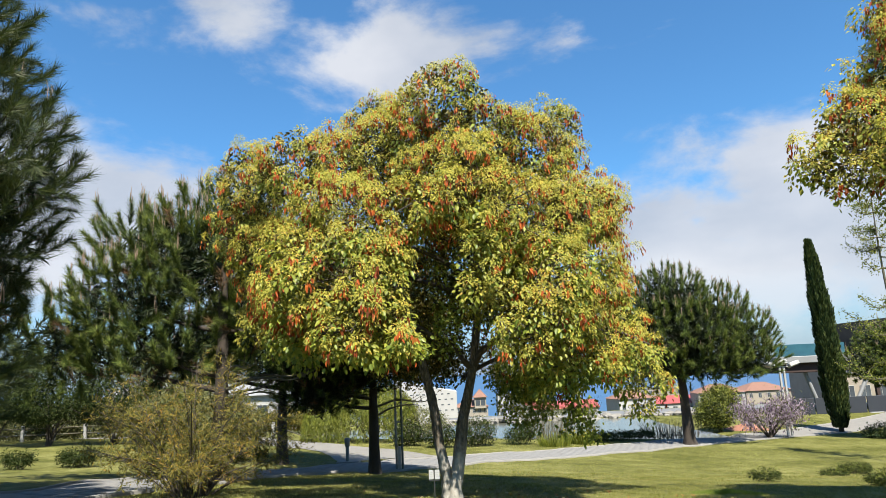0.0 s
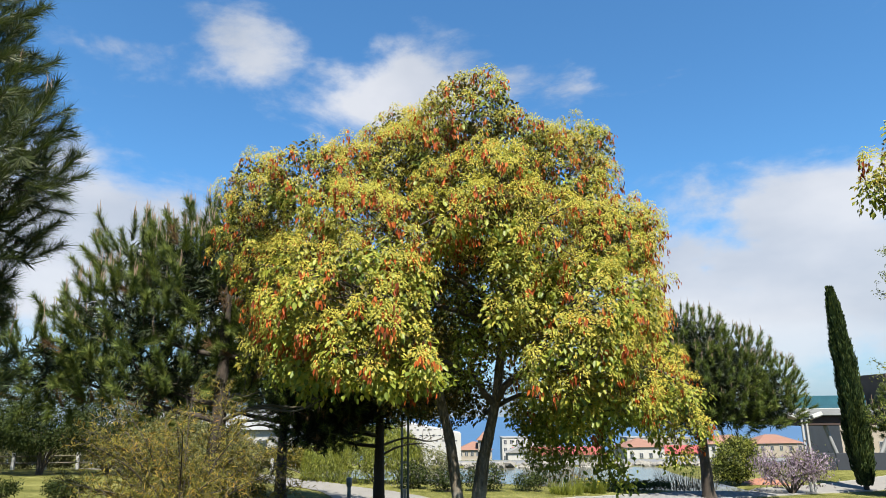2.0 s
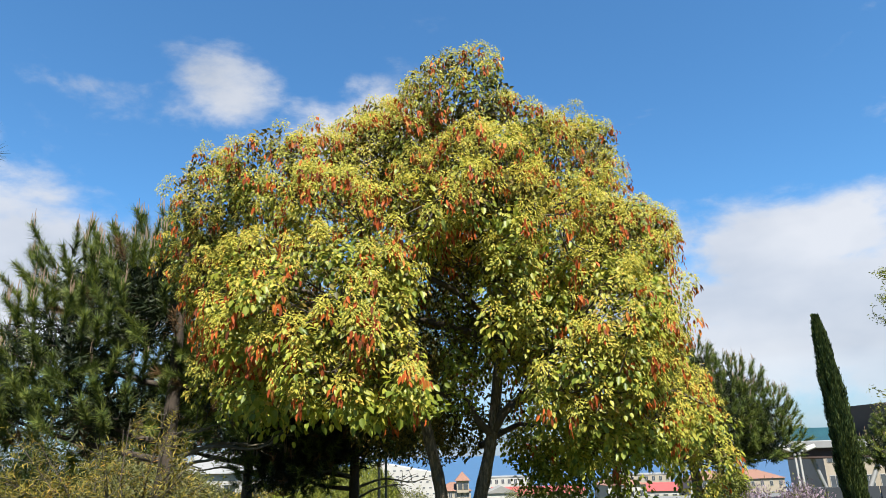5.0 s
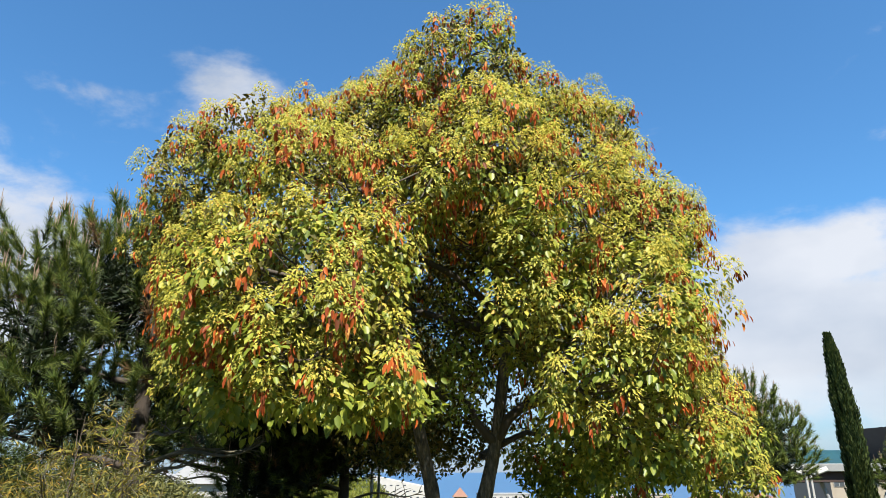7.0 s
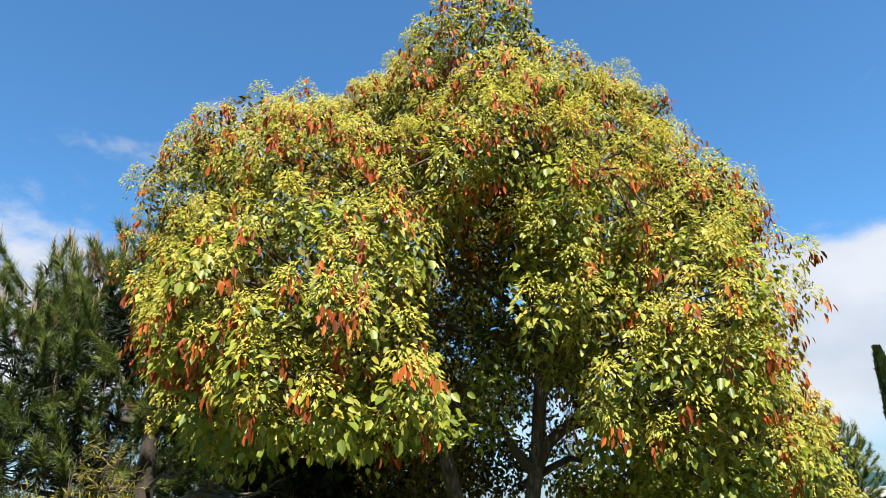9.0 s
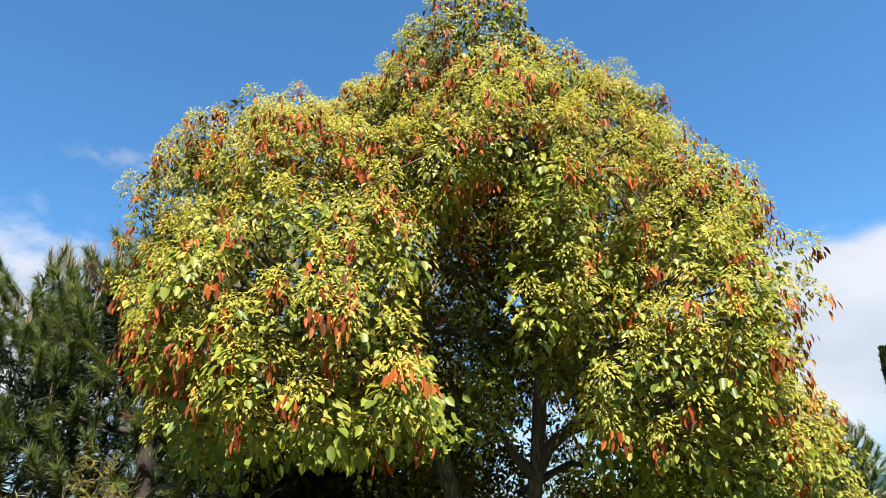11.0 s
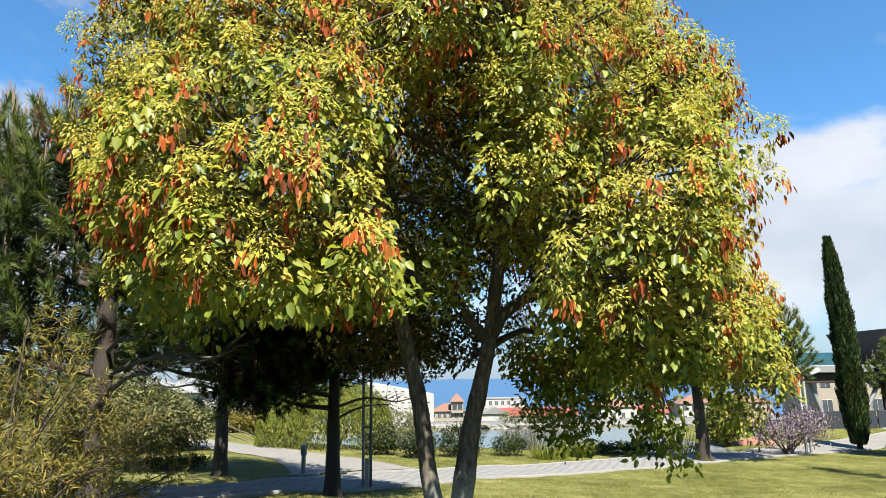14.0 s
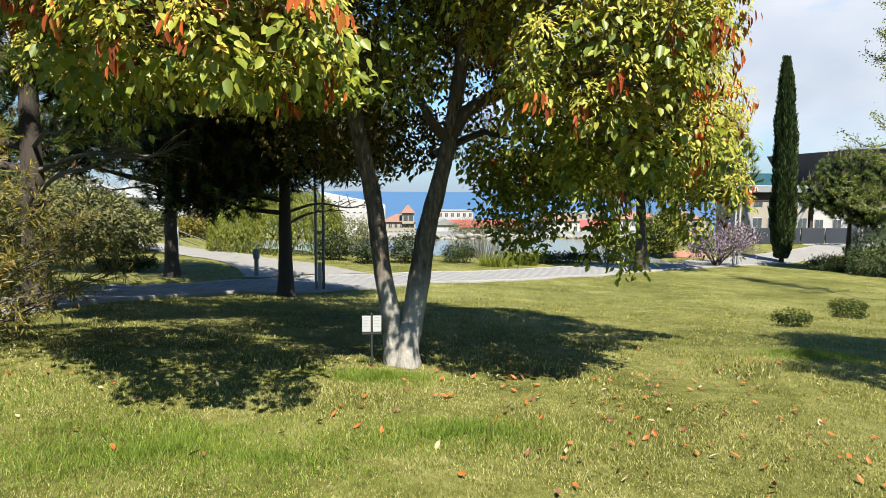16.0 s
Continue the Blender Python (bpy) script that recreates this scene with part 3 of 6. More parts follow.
# ---- the main tree ----
def broad_tree(name, base, stems, lobes, limbs, label, spacing=0.21, density=1.0, seed=3, red=0.95, lime=True, droops=(), dark=(), airy=(), hollows=(), gaps=()):
    """A round-headed evergreen: limewashed stems, limbs, twigs, and shoots of yellow young leaves, green older ones and red old ones.
    Every place is told from the tree's base."""
    g = np.random.default_rng(seed)
    tree = thing(name, base, label, "tree")
    for pts, r0, r1 in stems:
        line = curve_through(pts, 36)
        s = np.linspace(0, 1, 36)
        rad = r0 + (r1 - r0) * s ** 0.8
        rad = rad * (1 + 0.12 * np.exp(-np.linalg.norm(line - line[0], axis=1) / 0.12)) * (1 + 0.05 * g.normal(size=36))
        v, f = tube_arrays(line, rad, 16, 0.05, seed)
        mesh_of("trunk", v, f, LIMED if lime else BARK, tree, "forked stem, limewashed at the foot" if lime else "", True)
    tips, ways = crown_shell(clumps(lobes, g), spacing, g, 0.84, 0.2, lobes, 0.2)
    # open hollows among the lobes
    def outside(p, spaces):
        keep = np.ones(len(p), bool)
        for h in spaces:
            keep &= (((p - np.array(h[:3])) / np.array(h[3:])) ** 2).sum(-1) > 1
        return keep

    thin = np.array([noise.noise(Vector(p * 2.7) + Vector((11, 5, 2))) for p in tips])
    keep = outside(tips, [*hollows, *gaps]) & (thin > np.where(tips[:, 2] > 4.8, -0.36, -0.26))
    tips, ways = tips[keep], ways[keep]
    # tufts stand out, with furrows between them
    tuft = np.array([noise.noise(Vector(p * 2.1)) + 0.5 * noise.noise(Vector(p * 4.7)) for p in tips])
    tips = tips + ways * (tuft * 0.24)[:, None]
    L = np.asarray(lobes, dtype=float)
    # limbs from the stems to the hearts of the lobes
    for a, b, r0 in limbs:
        a, b = np.array(a, float), np.array(b, float)
        mid1 = a + (b - a) * 0.35 + np.array([0, 0, 0.12]) + g.normal(size=3) * 0.07
        mid2 = a + (b - a) * 0.7 + np.array([0, 0, 0.10]) + g.normal(size=3) * 0.07
        line = curve_through([a, mid1, mid2, b], 16)
        v, f = tube_arrays(line, np.linspace(r0, 0.018, 16), 8, 0.05, seed)
        mesh_of("limb", v, f, BARK, tree, "", True)
    twigs = Heap()
    hub = L[:, :3]
    pick = g.permutation(len(tips))[: min(900, int(len(tips) * 0.3))]
    for i in pick:
        k = ((tips[i] - hub) ** 2).sum(-1).argmin()
        a = hub[k] + (tips[i] - hub[k]) * g.uniform(0.05, 0.35) + g.normal(size=3) * 0.08
        m = (a + tips[i]) / 2 + np.array([0, 0, -0.06]) + g.normal(size=3) * 0.06
        line = curve_through([a, m, tips[i]], 6)
        twigs.tube(line[::2], np.linspace(0.011, 0.005, 3), 4)
    tagged(twigs.make("twig_mass", TWIG, tree), kind="stuff")
    up = np.array([0, 0, 1.0])
    n = len(tips)
    young, green, old, inner, deep, low = [], [], [], [], [], []

    def shoot_leaves(sel, count, drop, ring, droop, ln, wr, lift=0.0, tight=0.5):
        """count leaves round each chosen shoot: in a ring about its upright axis, drop metres below the tip."""
        idx = np.repeat(sel, count)
        m = len(idx)
        o = axis[idx]
        rnd = unit(g.normal(size=(m, 3)))
        tang = unit(rnd - (rnd * o).sum(-1, keepdims=True) * o)
        q = g.uniform(0, 1, (m, 1)) ** tight
        at = tips[idx] - o * g.uniform(drop[0], drop[1], (m, 1)) + tang * ring * q + o * lift * (1 - q ** 2)
        d = unit(tang * (0.35 + 0.65 * q) + o * g.uniform(0.0, 0.6, (m, 1)) * (1.2 - q) - up * g.uniform(droop[0], droop[1], (m, 1)))
        fc = o * 0.6 + np.array(to_sun) * 1.3 + g.normal(size=(m, 3)) * 0.4
        length = g.uniform(ln[0], ln[1], m)
        return at, d, fc, length, length * g.uniform(wr[0], wr[1], m)

    axis = unit(ways * 0.75 + up * 0.8 + g.normal(size=(n, 3)) * 0.15)
    every = np.arange(n)
    back = (ways[:, 1] > 0.25) & (ways[:, 2] < 0.8)
    lush = every[((ways[:, 2] + 0.3 * g.normal(size=n)) > np.where(tips[:, 2] > 4.2, -0.85, -0.66)) & ~back & (tuft > np.where(tips[:, 2] > 4.6, -0.4, -0.22)) & ((tips[:, 2] > 2.75) | (tips[:, 0] > -0.9) | (g.uniform(size=n) < 0.45))]
    shady = np.setdiff1d(every[~back], lush)
    far_side = every[back]
    k = density
    # mops of small young leaves, bigger leaves that hang below them, bunches of old red ones
    young.append(shoot_leaves(lush, int(115 * k), (-0.04, 0.07), 0.125, (0.0, 1.0), (0.028, 0.055), (0.38, 0.5), 0.10, 0.6))
    high = tips[lush, 2] > 4.3
    green.append(shoot_leaves(lush[high], int(8 * k), (0.06, 0.24), 0.14, (0.2, 1.3), (0.05, 0.08), (0.5, 0.62)))
    green.append(shoot_leaves(lush[~high], int(14 * k), (0.05, 0.26), 0.16, (0.2, 1.3), (0.055, 0.088), (0.54, 0.66)))
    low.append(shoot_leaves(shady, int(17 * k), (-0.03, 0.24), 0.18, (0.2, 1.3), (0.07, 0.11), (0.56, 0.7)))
    young.append(shoot_leaves(shady, 12, (-0.03, 0.05), 0.1, (0.1, 0.8), (0.045, 0.075), (0.42, 0.55), 0.05))
    back_young = [shoot_leaves(far_side, int(13 * k), (-0.04, 0.06), 0.12, (0.0, 0.7), (0.06, 0.10), (0.45, 0.6), 0.06)]
    back_green = [shoot_leaves(far_side, int(5 * k), (0.06, 0.22), 0.13, (0.4, 1.6), (0.08, 0.12), (0.45, 0.58))]
    patch = np.array([noise.noise(Vector(p * 0.9) + Vector((3, 1, 7))) for p in tips])
    reds = lush[g.uniform(size=len(lush)) < np.clip(red * (1.05 + 3.2 * patch[lush]), 0.06, 0.95)]
    out_dir = unit(ways[reds] * np.array([1, 1, 0.2]) + g.normal(size=(len(reds), 3)) * 0.4)
    cnt = 10
    idx = np.repeat(np.arange(len(reds)), cnt)
    m = len(idx)
    at = tips[reds][idx] + out_dir[idx] * g.uniform(0.07, 0.12, (m, 1)) - up * g.uniform(0.04, 0.14, (m, 1)) + g.normal(size=(m, 3)) * 0.036
    d = unit(-up + out_dir[idx] * 0.2 + g.normal(size=(m, 3)) * 0.22)
    ln = g.uniform(0.065, 0.105, m)
    old.append((at, d, out_dir[idx] + np.array(to_sun) * 0.5 + g.normal(size=(m, 3)) * 0.4, ln, ln * g.uniform(0.32, 0.42, m)))
    # leaves deep in the crown, dark to stand in for the shade there
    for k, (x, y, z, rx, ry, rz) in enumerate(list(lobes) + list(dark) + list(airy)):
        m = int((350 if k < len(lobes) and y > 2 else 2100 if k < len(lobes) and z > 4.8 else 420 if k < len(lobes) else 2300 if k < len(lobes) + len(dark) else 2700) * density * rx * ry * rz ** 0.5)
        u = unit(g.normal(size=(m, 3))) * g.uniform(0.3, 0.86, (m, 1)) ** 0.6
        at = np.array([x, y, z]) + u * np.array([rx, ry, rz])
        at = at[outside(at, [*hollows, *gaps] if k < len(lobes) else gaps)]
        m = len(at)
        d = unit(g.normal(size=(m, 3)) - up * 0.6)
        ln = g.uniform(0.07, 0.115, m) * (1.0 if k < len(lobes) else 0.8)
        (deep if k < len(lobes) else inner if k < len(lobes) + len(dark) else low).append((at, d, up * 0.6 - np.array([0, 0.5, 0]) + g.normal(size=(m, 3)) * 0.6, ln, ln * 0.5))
    for a, b, r, cnt in droops:  # hanging sprays: several twigs, set with leaves
        for _ in range(5):
            p0 = np.array(a, float) + g.normal(size=3) * r * 0.5
            p1 = np.array(b, float) + g.normal(size=3) * r * np.array([1, 1, 0.8])
            line = curve_through([p0, (p0 + p1) / 2 + g.normal(size=3) * 0.06, p1], 12)
            v, f = tube_arrays(line, np.linspace(0.012, 0.003, 12), 5)
            mesh_of("hanging_twig", v, f, TWIG, tree)
            q = g.integers(3, 12, cnt // 5)
            at = line[q] + g.normal(size=(len(q), 3)) * 0.085
            d = unit(g.normal(size=(len(q), 3)) * 0.7 - up * 0.9)
            ln = g.uniform(0.07, 0.11, len(q))
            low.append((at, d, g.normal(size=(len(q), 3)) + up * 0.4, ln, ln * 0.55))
    tagged(blade_mesh("young_leaves", young, LEAF_YOUNG, tree, "", "kite"), "yellow-green young leaves at the shoot tips")
    tagged(blade_mesh("green_leaves", green, LEAF_GREEN, tree, "", "small"), "glossy green older leaves")
    tagged(blade_mesh("old_leaves", low, LEAF_OLD_SHADED, tree, "", "small"), "glossy older green leaves low in the crown, some shade in their colour")
    tagged(blade_mesh("far_young_leaves", back_young, LEAF_YOUNG, tree, "", "kite"), "yellow-green young leaves on the far side")
    tagged(blade_mesh("far_green_leaves", back_green, LEAF_GREEN, tree, "", "kite"), "green leaves on the far side")
    tagged(blade_mesh("red_leaves", old, LEAF_RED, tree, "", "small"), "orange-red old leaves hanging in bunches")
    tagged(blade_mesh("deep_leaves", deep, LEAF_INNER_SHADE, tree, "", "kite"), "leaves deeper in the crown, its shade in their dark colour")
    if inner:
        tagged(blade_mesh("inner_leaves", inner, LEAF_INNER_SHADE, tree, "", "kite"), "leaves round the stems, crown shade in their dark colour")
    return tree


MAIN = (0.15, 11.45, 0.0)
crown_upper = [
    (0.12, -0.15, 6.94, 0.9, 0.85, 0.82), (0.79, 0.40, 6.42, 1.05, 1.1, 0.85), (-0.47, 0.30, 6.23, 0.8, 0.9, 0.7), (-1.21, 1.50, 7.05, 0.75, 0.8, 0.85),
    (-1.07, 0.90, 6.25, 0.9, 1, 0.8), (-2.69, 0.30, 5.95, 0.72, 0.8, 0.8), (-3.85, 1.40, 6.05, 0.7, 0.75, 0.8), (-1.93, 0.60, 6.09, 0.65, 0.8, 0.75),
    (-3.95, 1.90, 5.09, 0.6, 0.9, 0.7), (1.79, 1.00, 6.28, 1, 1, 0.9), (2.67, 1.80, 6.94, 0.5, 0.6, 0.85),
]
crown_middle = [
    (2.75, 0.65, 4.92, 0.75, 0.85, 0.65), (2.25, -0.5, 4.85, 0.5, 0.55, 0.4), (3.15, 2.4, 5.3, 0.9, 1.1, 1.1), (0.24, -0.8, 5.2, 1.25, 0.95, 0.82), (0.65, -1.05, 4.3, 0.34, 0.32, 0.28), (0.1, -1.25, 4.85, 0.6, 0.45, 0.35), (-0.3, -1.75, 4.72, 0.5, 0.45, 0.38), (0.38, -1.7, 4.75, 0.55, 0.45, 0.42), (1.05, -1.5, 4.7, 0.5, 0.45, 0.42), (0.62, -1.6, 4.2, 0.32, 0.3, 0.3), (0.5, -1.5, 3.35, 0.34, 0.34, 0.32), (0.46, -1.5, 3.82, 0.32, 0.34, 0.34), (-1.19, -1.10, 4.53, 1.1, 1, 0.8),
    (1.67, -0.2, 4.58, 1, 0.95, 0.85), (-1.45, -1.8, 3.46, 1.1, 0.85, 0.75), (-2.08, -1.00, 3.83, 0.92, 1, 0.9), (-3.26, 1.30, 4.36, 0.9, 1, 0.85),
    (-2.08, -0.65, 3.0, 0.85, 0.9, 0.6), (-3.33, 1.80, 3.27, 0.7, 0.9, 0.7), (-1.17, -1.95, 2.86, 1, 0.8, 0.58),
]
crown_lower = [
    (-0.57, -1.30, 2.8, 0.36, 0.45, 0.42), (-1.62, -1.3, 2.75, 0.85, 0.8, 0.36), (1.09, -1.15, 3.05, 0.7, 0.65, 0.55), (1.4, -1.4, 2.60, 0.65, 0.6, 0.45),
    (1.60, -0.95, 3.40, 1, 0.95, 0.85), (1.62, -0.85, 2.9, 0.9, 0.95, 0.75), (2.5, 0.4, 2.6, 0.85, 0.9, 0.85), (2.9, 1.95, 3.74, 0.95, 1.1, 0.95),
    (3.5, 1.7, 2.40, 0.88, 0.95, 0.85), (1.85, -0.75, 2.2, 0.75, 0.75, 0.42), (3.9, 1.85, 1.72, 0.58, 0.65, 0.65),
]
crown_back = [
    (0.74, 2.40, 5.17, 1.8, 1.2, 1.5), (-1.99, 2.40, 4.70, 1.5, 1.2, 1.3), (2.57, 2.60, 3.59, 1.5, 1.2, 1.4), (1.80, 1.80, 2.22, 0.85, 0.85, 0.7),
    (-0.42, 2.60, 3.92, 1.3, 0.9, 1), (0.32, -0.45, 4.25, 0.55, 0.5, 0.45), (0.4, 4.0, 4.6, 2.0, 1.3, 1.3), (-1.8, 3.7, 4.3, 1.5, 1.2, 1.1),
]
main_lobes = crown_upper + crown_middle + crown_lower + crown_back
# sparse foliage round the stems; main_dark has the shade in its leaf colour
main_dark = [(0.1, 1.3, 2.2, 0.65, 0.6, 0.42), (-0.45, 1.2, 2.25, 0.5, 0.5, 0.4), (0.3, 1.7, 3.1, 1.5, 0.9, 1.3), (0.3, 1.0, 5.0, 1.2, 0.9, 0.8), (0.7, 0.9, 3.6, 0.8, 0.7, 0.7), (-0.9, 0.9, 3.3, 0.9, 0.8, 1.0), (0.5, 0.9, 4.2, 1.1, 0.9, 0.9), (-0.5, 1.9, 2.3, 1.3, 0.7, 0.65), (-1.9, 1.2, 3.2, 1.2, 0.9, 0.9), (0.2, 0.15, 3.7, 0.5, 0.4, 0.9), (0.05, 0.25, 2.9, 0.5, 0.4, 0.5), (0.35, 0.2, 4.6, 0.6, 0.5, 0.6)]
main_airy = [(1.5, 1.3, 1.6, 0.75, 0.7, 0.7), (1.5, 1.35, 1.5, 0.55, 0.5, 0.8), (1.1, 1.3, 1.95, 0.5, 0.45, 0.4), (2.1, 1.2, 1.9, 0.7, 0.6, 0.5), (0.15, -0.35, 3.5, 0.45, 0.3, 0.9), (0.0, -0.4, 2.7, 0.35, 0.3, 0.5), (-0.9, -1.3, 2.42, 0.8, 0.7, 0.25), (1.9, -0.3, 1.9, 0.8, 0.6, 0.3)]
main_hollows = [(-0.12, -0.7, 3.9, 0.44, 1.6, 0.45), (-0.12, -1.1, 3.3, 0.42, 1.8, 0.95), (0.14, -0.7, 2.4, 0.42, 1.5, 0.85)]
main_gaps = [(0.40 + 0.1 * y, y, 3.88 + 0.315 * y, 0.17, 0.45, 0.25) for y in np.arange(-0.5, 4.6, 0.5)] + [(1.3, 1.2, 2.75, 0.16, 2.6, 0.2), (3.18, -0.75, 3.63, 0.3, 0.45, 0.3), (3.45, -0.31, 3.78, 0.34, 0.5, 0.34), (3.78, 0.2, 3.96, 0.38, 0.5, 0.38), (4.1, 0.72, 4.13, 0.42, 0.5, 0.42), (4.38, 1.16, 4.28, 0.5, 0.6, 0.5)]
main_stems = [
    ([(-0.06, 0.00, -0.08), (-0.07, 0.02, 0.25), (-0.09, 0.04, 0.46), (-0.17, 0.05, 0.90), (-0.22, 0.05, 1.33), (-0.28, 0.05, 1.70), (-0.37, 0.00, 2.07), (-0.50, -0.15, 2.73), (-0.74, -0.30, 3.64)], 0.098, 0.056),
    ([(0.05, -0.02, -0.08), (0.07, 0.00, 0.25), (0.12, 0.03, 0.45), (0.19, 0.05, 0.89), (0.26, 0.05, 1.33), (0.36, 0.06, 1.71), (0.48, 0.06, 2.28), (0.62, 0.06, 3.33), (0.61, 0.06, 4.18), (0.59, 0.10, 5.18), (0.39, 0.10, 6.39)], 0.131, 0.034)]
low_limbs = [
    ((0.46, 0.06, 2.13), (-0.08, 0.05, 2.63), 0.06), ((-0.08, 0.05, 2.63), (-2.24, -0.80, 3.61), 0.05), ((0.48, 0.06, 2.18), (1.32, -0.10, 2.69), 0.065),
    ((1.32, -0.10, 2.69), (2.63, -0.40, 2.88), 0.05), ((0.59, 0.06, 3.18), (1.90, -0.60, 4.42), 0.05), ((0.61, 0.06, 3.58), (-1.20, -0.80, 4.46), 0.05),
    ((0.61, 0.06, 4.18), (2.92, 0.30, 4.82), 0.045), ((0.60, 0.06, 4.48), (-2.65, 0.20, 5.63), 0.05), ((0.60, 0.08, 4.38), (1.63, 0.90, 6.13), 0.045),
]
high_limbs = [
    ((-0.74, -0.30, 3.54), (-3.40, 0.30, 4.46), 0.045), ((0.46, 0.06, 2.28), (2.76, 2.00, 3.48), 0.06), ((0.29, 0.05, 1.99), (1.80, 1.60, 2.22), 0.04),
    ((-0.50, -0.15, 2.73), (-1.65, -1.50, 3.28), 0.045), ((0.62, 0.10, 4.88), (-0.92, 0.30, 6.15), 0.04), ((1.32, -0.10, 2.69), (3.81, 0.90, 2.43), 0.035),
    ((0.60, 0.06, 3.38), (-2.11, 1.90, 4.30), 0.05), ((0.62, 0.06, 3.28), (0.22, -0.70, 4.80), 0.04),
]
main_limbs = low_limbs + high_limbs
main_tree = broad_tree("broadleaf_tree", MAIN, main_stems, main_lobes, main_limbs, "round evergreen tree with yellow-green and orange-red leaves, limewashed twin trunk", spacing=0.24, seed=3, dark=main_dark, airy=main_airy, hollows=main_hollows, gaps=main_gaps,
                       droops=[((2.3, 0.9, 1.9), (2.5, 1.0, 0.8), 0.2, 460)])


# ---- pines, cypress ----
def pine(name, base, height, lobes, label, trunk_r=0.2, spacing=0.3, needles=44, needle_l=0.13, needle_w=0.006, seed=5, candles=0.25, lean=(0, 0), dead=0.0, bole=None, limbs=True, mat=NEEDLE, shoot=0.3, core_density=60, snags=(), sweep=(0.15, 1.25), rise=0.9):
    """A long-needled pine: trunk, limbs, bottle-brush shoots and pale upright candles."""
    g = np.random.default_rng(seed)
    tree = thing(name, base, label, "tree")
    top = bole or height * 0.85
    line = curve_through([(0, 0, -0.1), (lean[0] * 0.3, lean[1] * 0.3, top * 0.35), (lean[0] * 0.7, lean[1] * 0.7, top * 0.7), (lean[0], lean[1], top)], 20)
    rad = np.linspace(trunk_r, trunk_r * 0.25, 20)
    rad[0] *= 1.35
    rad[1] *= 1.1
    v, f = tube_arrays(line, rad, 12, 0.08, seed)
    mesh_of("trunk", v, f, PINE_BARK, tree, "", True)
    tips, ways = crown_shell(lobes, spacing, g, 0.8, 0.2)
    up = np.array([0, 0, 1.0])
    axis = unit(ways * 0.8 + up * rise + g.normal(size=tips.shape) * 0.25)
    hub = np.asarray(lobes, float)[:, :3]
    if limbs:
        for c in hub:
            k = np.abs(line[:, 2] - (c[2] - 0.25 * abs(c[0]))).argmin()
            a = line[k]
            pts = curve_through([a, a + (c - a) * 0.5 + np.array([0, 0, -0.1]), c], 10)
            v, f = tube_arrays(pts, np.linspace(max(trunk_r * 0.35, 0.03), 0.02, 10), 7, 0.05, seed)
            mesh_of("limb", v, f, PINE_BARK, tree, "", True)
    for z0, ex, ey, ez in snags:  # bare dead limbs under the crown, with side twigs
        k = np.abs(line[:, 2] - z0).argmin()
        a, e = line[k], line[k] + np.array([ex, ey, ez])
        pts = curve_through([a, a + (e - a) * 0.4 + np.array([0, 0, 0.12]), a + (e - a) * 0.75 + g.normal(size=3) * 0.06, e], 14)
        v, f = tube_arrays(pts, np.linspace(0.04, 0.008, 14), 6, 0.08, seed)
        snag = mesh_of("dead_limb", v, f, PALE_TWIG, tree, "bare grey dead limb", True)
        for j in (4, 6, 7, 8, 9, 10, 11, 12):
            o = unit(unit(e - a) + g.normal(size=3) * 0.55)
            ln = g.uniform(0.25, 0.6)
            v, f = tube_arrays([pts[j], pts[j] + o * ln * 0.5 + np.array([0, 0, 0.03]), pts[j] + o * ln], [0.012, 0.008, 0.004], 4)
            mesh_of("dead_twig", v, f, PALE_TWIG, snag)
    twigs = Heap()
    for i in range(0, len(tips), 3):
        k = ((tips[i] - hub) ** 2).sum(-1).argmin()
        a = hub[k] + (tips[i] - hub[k]) * g.uniform(0.2, 0.5)
        m = (a + tips[i]) / 2 - up * 0.08
        twigs.tube(curve_through([a, m, tips[i] + axis[i] * shoot * 0.9], 5), np.linspace(0.014, 0.005, 5), 3)
    tagged(twigs.make("twig_mass", PINE_BARK, tree), kind="stuff")

    def brush(tp, ax, cnt, ln, wd, sh):
        m = len(tp) * cnt
        idx = np.repeat(np.arange(len(tp)), cnt)
        s = g.uniform(0, 1, (m, 1))
        rnd = unit(g.normal(size=(m, 3)))
        a = ax[idx]
        tang = unit(rnd - (rnd * a).sum(-1, keepdims=True) * a)
        d = unit(a * g.uniform(*sweep, (m, 1)) + tang)
        at = tp[idx] + a * (s * sh) + tang * 0.006
        length = g.uniform(ln * 0.7, ln * 1.1, m)
        return at, d, tang + g.normal(size=(m, 3)) * 0.2, length, np.full(m, wd)

    live = g.uniform(size=len(tips)) > dead * np.clip(-ways[:, 2] + 0.4, 0, 1)
    blade_mesh("needles", [brush(tips[live], axis[live], needles, needle_l, needle_w, shoot)], mat, tree, "", "needle")
    if (~live).any():
        blade_mesh("dry_needles", [brush(tips[~live], axis[~live], needles // 2, needle_l, needle_w, shoot)], NEEDLE_DEAD, tree, "brown dry needles", "needle")
    # needles in the crown's core, its shade put into their dark colour
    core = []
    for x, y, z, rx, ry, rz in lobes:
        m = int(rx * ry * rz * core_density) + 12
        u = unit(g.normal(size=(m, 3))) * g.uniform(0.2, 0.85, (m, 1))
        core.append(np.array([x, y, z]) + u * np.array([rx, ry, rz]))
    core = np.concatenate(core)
    blade_mesh("old_needles", [brush(core, unit(g.normal(size=core.shape) + up * 0.4), min(max(needles // 2, 12), 16), needle_l * 1.2, max(needle_w * 2.6, 0.042), shoot)], NEEDLE_CORE_SHADE, tree, "", "needle")
